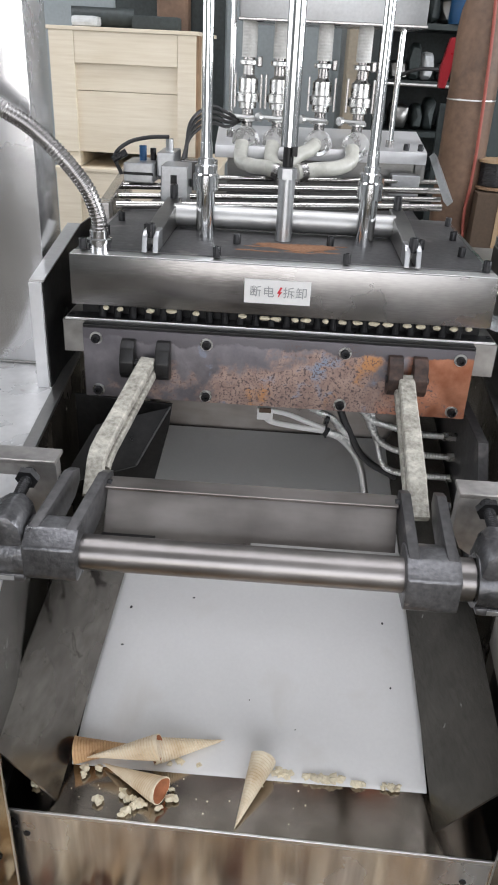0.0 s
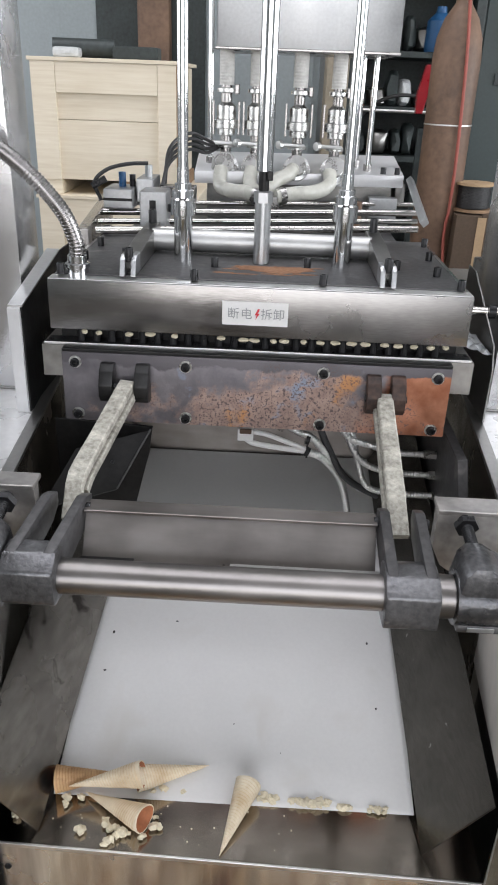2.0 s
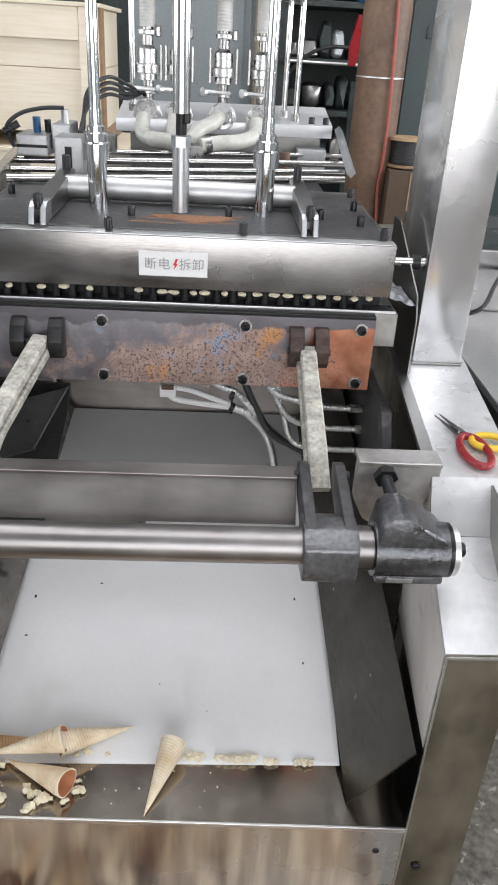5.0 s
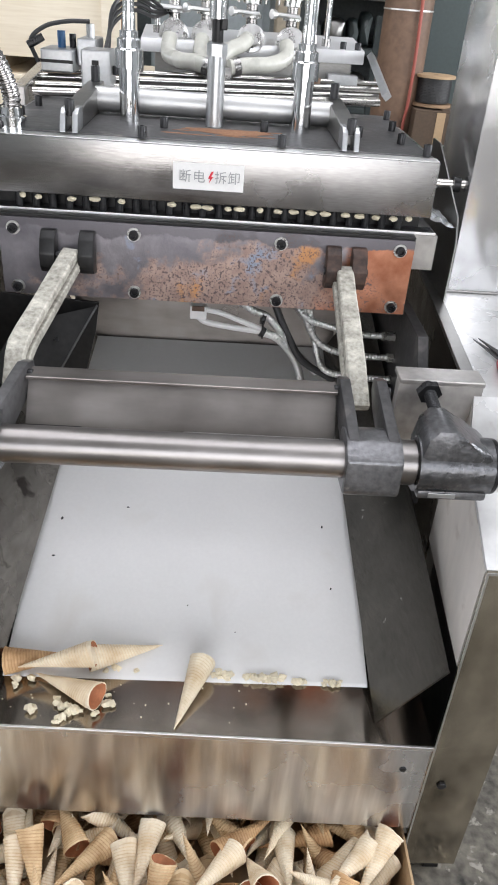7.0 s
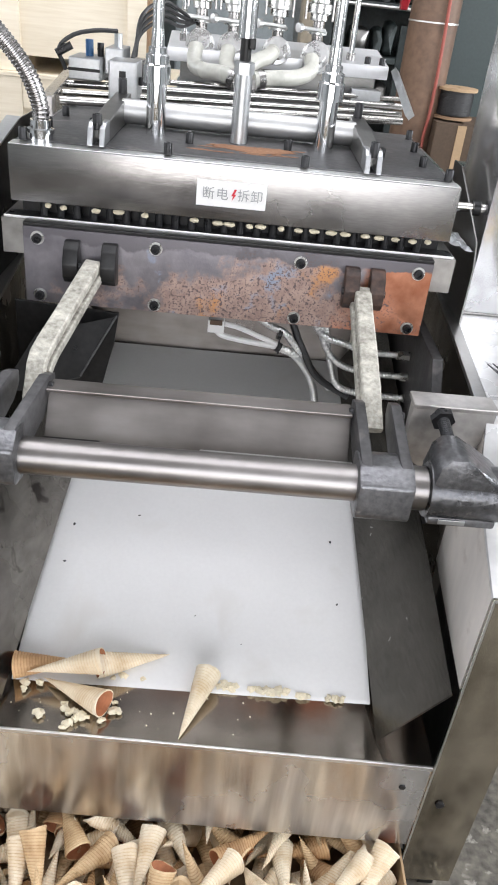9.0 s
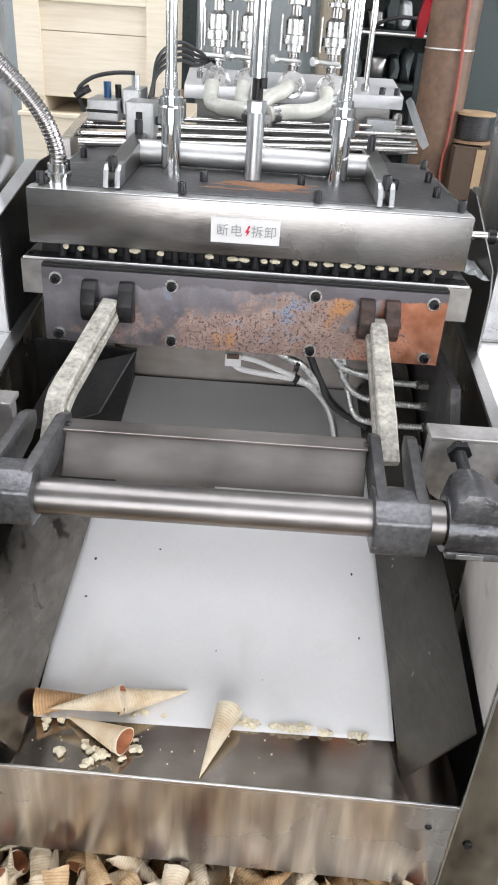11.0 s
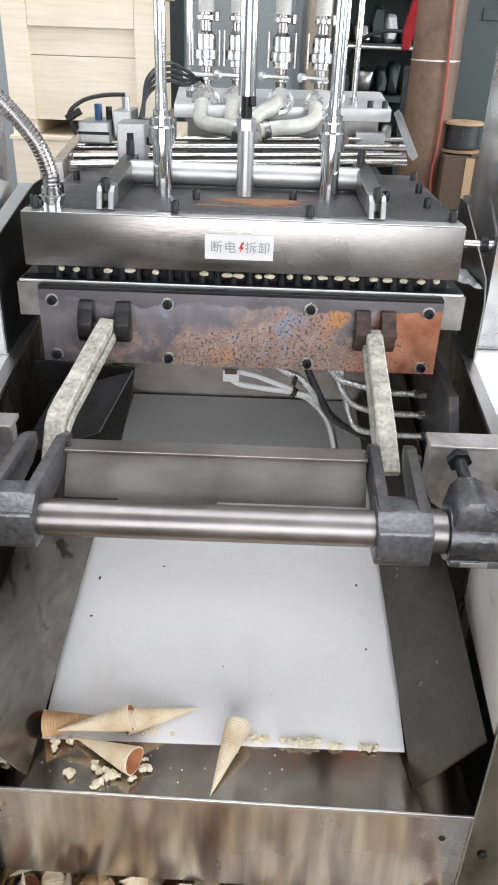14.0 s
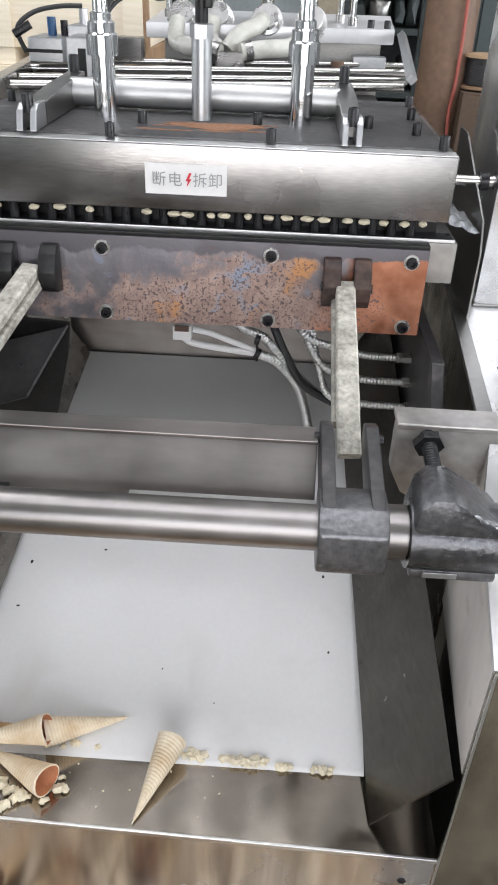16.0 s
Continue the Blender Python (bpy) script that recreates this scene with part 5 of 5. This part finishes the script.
                v.co = Vector((x + w / 2 + f.x * w, 4.90 + f.y * 0.2, z + 0.031 + (f.z + 0.5) * hh)) + Vector((rnd.uniform(-1, 1), rnd.uniform(-1, 1), 0)) * 0.008
            single(nm, bm, mm, (x, 4.9, z + 0.03), lb, nm.replace("_", " "), "stuff on the rack", smooth=True)
            x += w + rnd.uniform(0.0, 0.03)
    # a plain jug shape stands in for crumpled blue foil bags
    bl = thing("blue_bags", (0.86, 4.85, 1.671), "jug-shaped stand-in for blue foil bags on the rack", "jug")
    part("body", lathe([(0, 0), (0.07, 0), (0.075, 0.02), (0.07, 0.15), (0.03, 0.19), (0.025, 0.22), (0, 0.22)], 18, m=Matrix.Translation((0.86, 4.78, 1.671))), BLUE, bl, smooth=True)
    rd = thing("red_fan_guard", (0.75, 4.4, 0), "red painted machine guard behind the cylinder", "guard")
    part("shield", prism([(0.715, 1.37), (0.712, 1.46), (0.745, 1.60), (0.78, 1.60), (0.765, 1.45), (0.75, 1.37)], "y", 4.35, 4.40, 0.006), RED, rd)
    part("stand", box(0.74, 0.77, 4.36, 4.39, 0.0, 1.3), DARK_PAINT, rd)
    pt = thing("conduit_pipe", (0.5, 4.6, 1.37), "pale horizontal pipe across the rack", "pipe")
    part("pipe", rod((0.42, 4.60, 1.375), (1.0, 4.60, 1.37), 0.009), STEEL_BRIGHT, pt, smooth=True)
    part("bracket", box(0.5, 0.52, 4.61, 4.741, 1.365, 1.385), DARK_PAINT, pt)
    part("cable", tube([(0.42, 4.62, 1.30), (0.52, 4.6, 1.40), (0.64, 4.58, 1.45), (0.80, 4.6, 1.45)], 0.01, 8, 8), RUBBER, pt, smooth=True)
    single("column", box(0.24, 0.355, 4.35, 4.60, 0.0, 4.9, 0.01), COLUMN, (0, 0, 0), "plain grey-brown concrete column", "column", kind="structure")
    pc = thing("power_cabinet", (-0.4, 4.9, 0), "grey painted switch cabinet behind the crates", "cabinet")
    part("body", box(-1.6, 0.23, 4.9, 5.4, 0.0, 2.6, 0.008), CABINET2, pc, smooth=True)
    part("door", box(-0.42, 0.19, 4.886, 4.899, 0.2, 2.5, 0.004), CABINET2, pc)
    part("door", box(-1.05, -0.43, 4.886, 4.899, 0.2, 2.5, 0.004), DARK_PAINT, pc, "dark open switch bay")
    dk = thing("red_curtain", (-0.71, 4.8, 0.0), "dull red cover standing behind the crates", "cover")
    part("sheet", box(-0.80, -0.62, 4.78, 4.884, 0.0, 2.2, 0.02), CYL, dk)
    # neighbouring table
    n = thing("side_table", (1.0, 2.1, 0), "pale steel side table with a dark front edge", "table")
    part("top", box(0.66, 1.5, 1.25, 3.2, 0.80, 0.83, 0.003), STEEL_BRIGHT, n)
    part("edge", box(0.645, 0.659, 1.25, 3.2, 0.70, 0.83, 0.003), BLACK_STEEL, n)
    for x in (0.70, 1.44):
        for y in (1.3, 3.1):
            part("leg", box(x, x + 0.04, y, y + 0.04, 0, 0.7995), STEEL_DULL, n)
    d = thing("drive_housing", (0.85, 2.2, 0.83), "grey sheet steel drive housing on the side table", "housing")
    part("body", box(0.68, 1.2, 2.1, 2.6, 0.8305, 1.0, 0.006), STEEL, d)
    part("cable", tube([(0.70, 2.0, 0.84), (0.74, 1.9, 0.90), (0.80, 2.0, 0.93), (0.85, 2.09, 0.95)], 0.006, 8, 8), RUBBER, d, smooth=True)


COLUMN = mat("beige_concrete", (0.30, 0.26, 0.20), 0.8, 0.0, 0.12, 3, 60, 0.2)
CABINET2 = mat("grey_blue_paint", (0.25, 0.28, 0.29), 0.45, 0.0, 0.08, 3, 60, 0.05)


def scissors():
    """Open scissors that lie on the worktop."""
    t = thing("scissors", (0.482, 1.229, 0.8845), "scissors with red and yellow handles on the bench", "scissors")
    for k, (p, q) in enumerate((((0.458, 1.302), (0.484, 1.222)), ((0.466, 1.300), (0.490, 1.224)))):
        a, b = Vector((*p, 0.886 + 0.003 * k)), Vector((*q, 0.886 + 0.003 * k))
        w = (b - a).normalized().cross(Vector((0, 0, 1))) * 0.007
        bm = bmesh.new()
        v = [bm.verts.new(c) for c in (a, b + w, b - w)] + [bm.verts.new(c + Vector((0, 0, 0.002))) for c in (a, b + w, b - w)]
        for f in ((0, 1, 2), (3, 5, 4), (0, 3, 4, 1), (1, 4, 5, 2), (2, 5, 3, 0)):
            bm.faces.new([v[i] for i in f])
        part("blade", bm, DARK_PLATE, t, "dark scissor blade")
    part("rivet", rod((0.484, 1.229, 0.884), (0.484, 1.229, 0.894), 0.004), STEEL_SHINY, t, smooth=True)
    ring = [(0.491 + 0.022 * math.cos(a), 1.165 + 0.052 * math.sin(a), 0.890) for a in [k * math.pi / 6 for k in range(13)]]
    part("handle", tube(ring, 0.0065, 10, 4), RED, t, "red plastic handle", smooth=True)
    ring = [(0.526 + 0.030 * math.cos(a), 1.198 + 0.024 * math.sin(a), 0.890) for a in [k * math.pi / 6 for k in range(13)]]
    part("handle", tube(ring, 0.006, 10, 4), YELLOW, t, "yellow plastic handle", smooth=True)
    t.location.x += 0.014


hall()
for side in (1, -1):
    bench(side)
    post(side)
    side_guard(side)
    bearing_arm(side)
    stop_bracket(side)
press_cover()
lower_mould()
front_plate()
link_bar((0.2455, 1.398, 0.966), (0.243, 1.15, 0.889), (0.246, 1.095, 0.850))
link_bar((-0.242, 1.398, 0.968), (-0.283, 1.15, 0.898), (-0.279, 1.095, 0.851))
shaft_assembly()
conveyor()
chute()
tray()
cones_on_tray()
crumbs()
hoses()
conduit()
press_rods()
depositor()
scissors()
shop()
cone_pile()
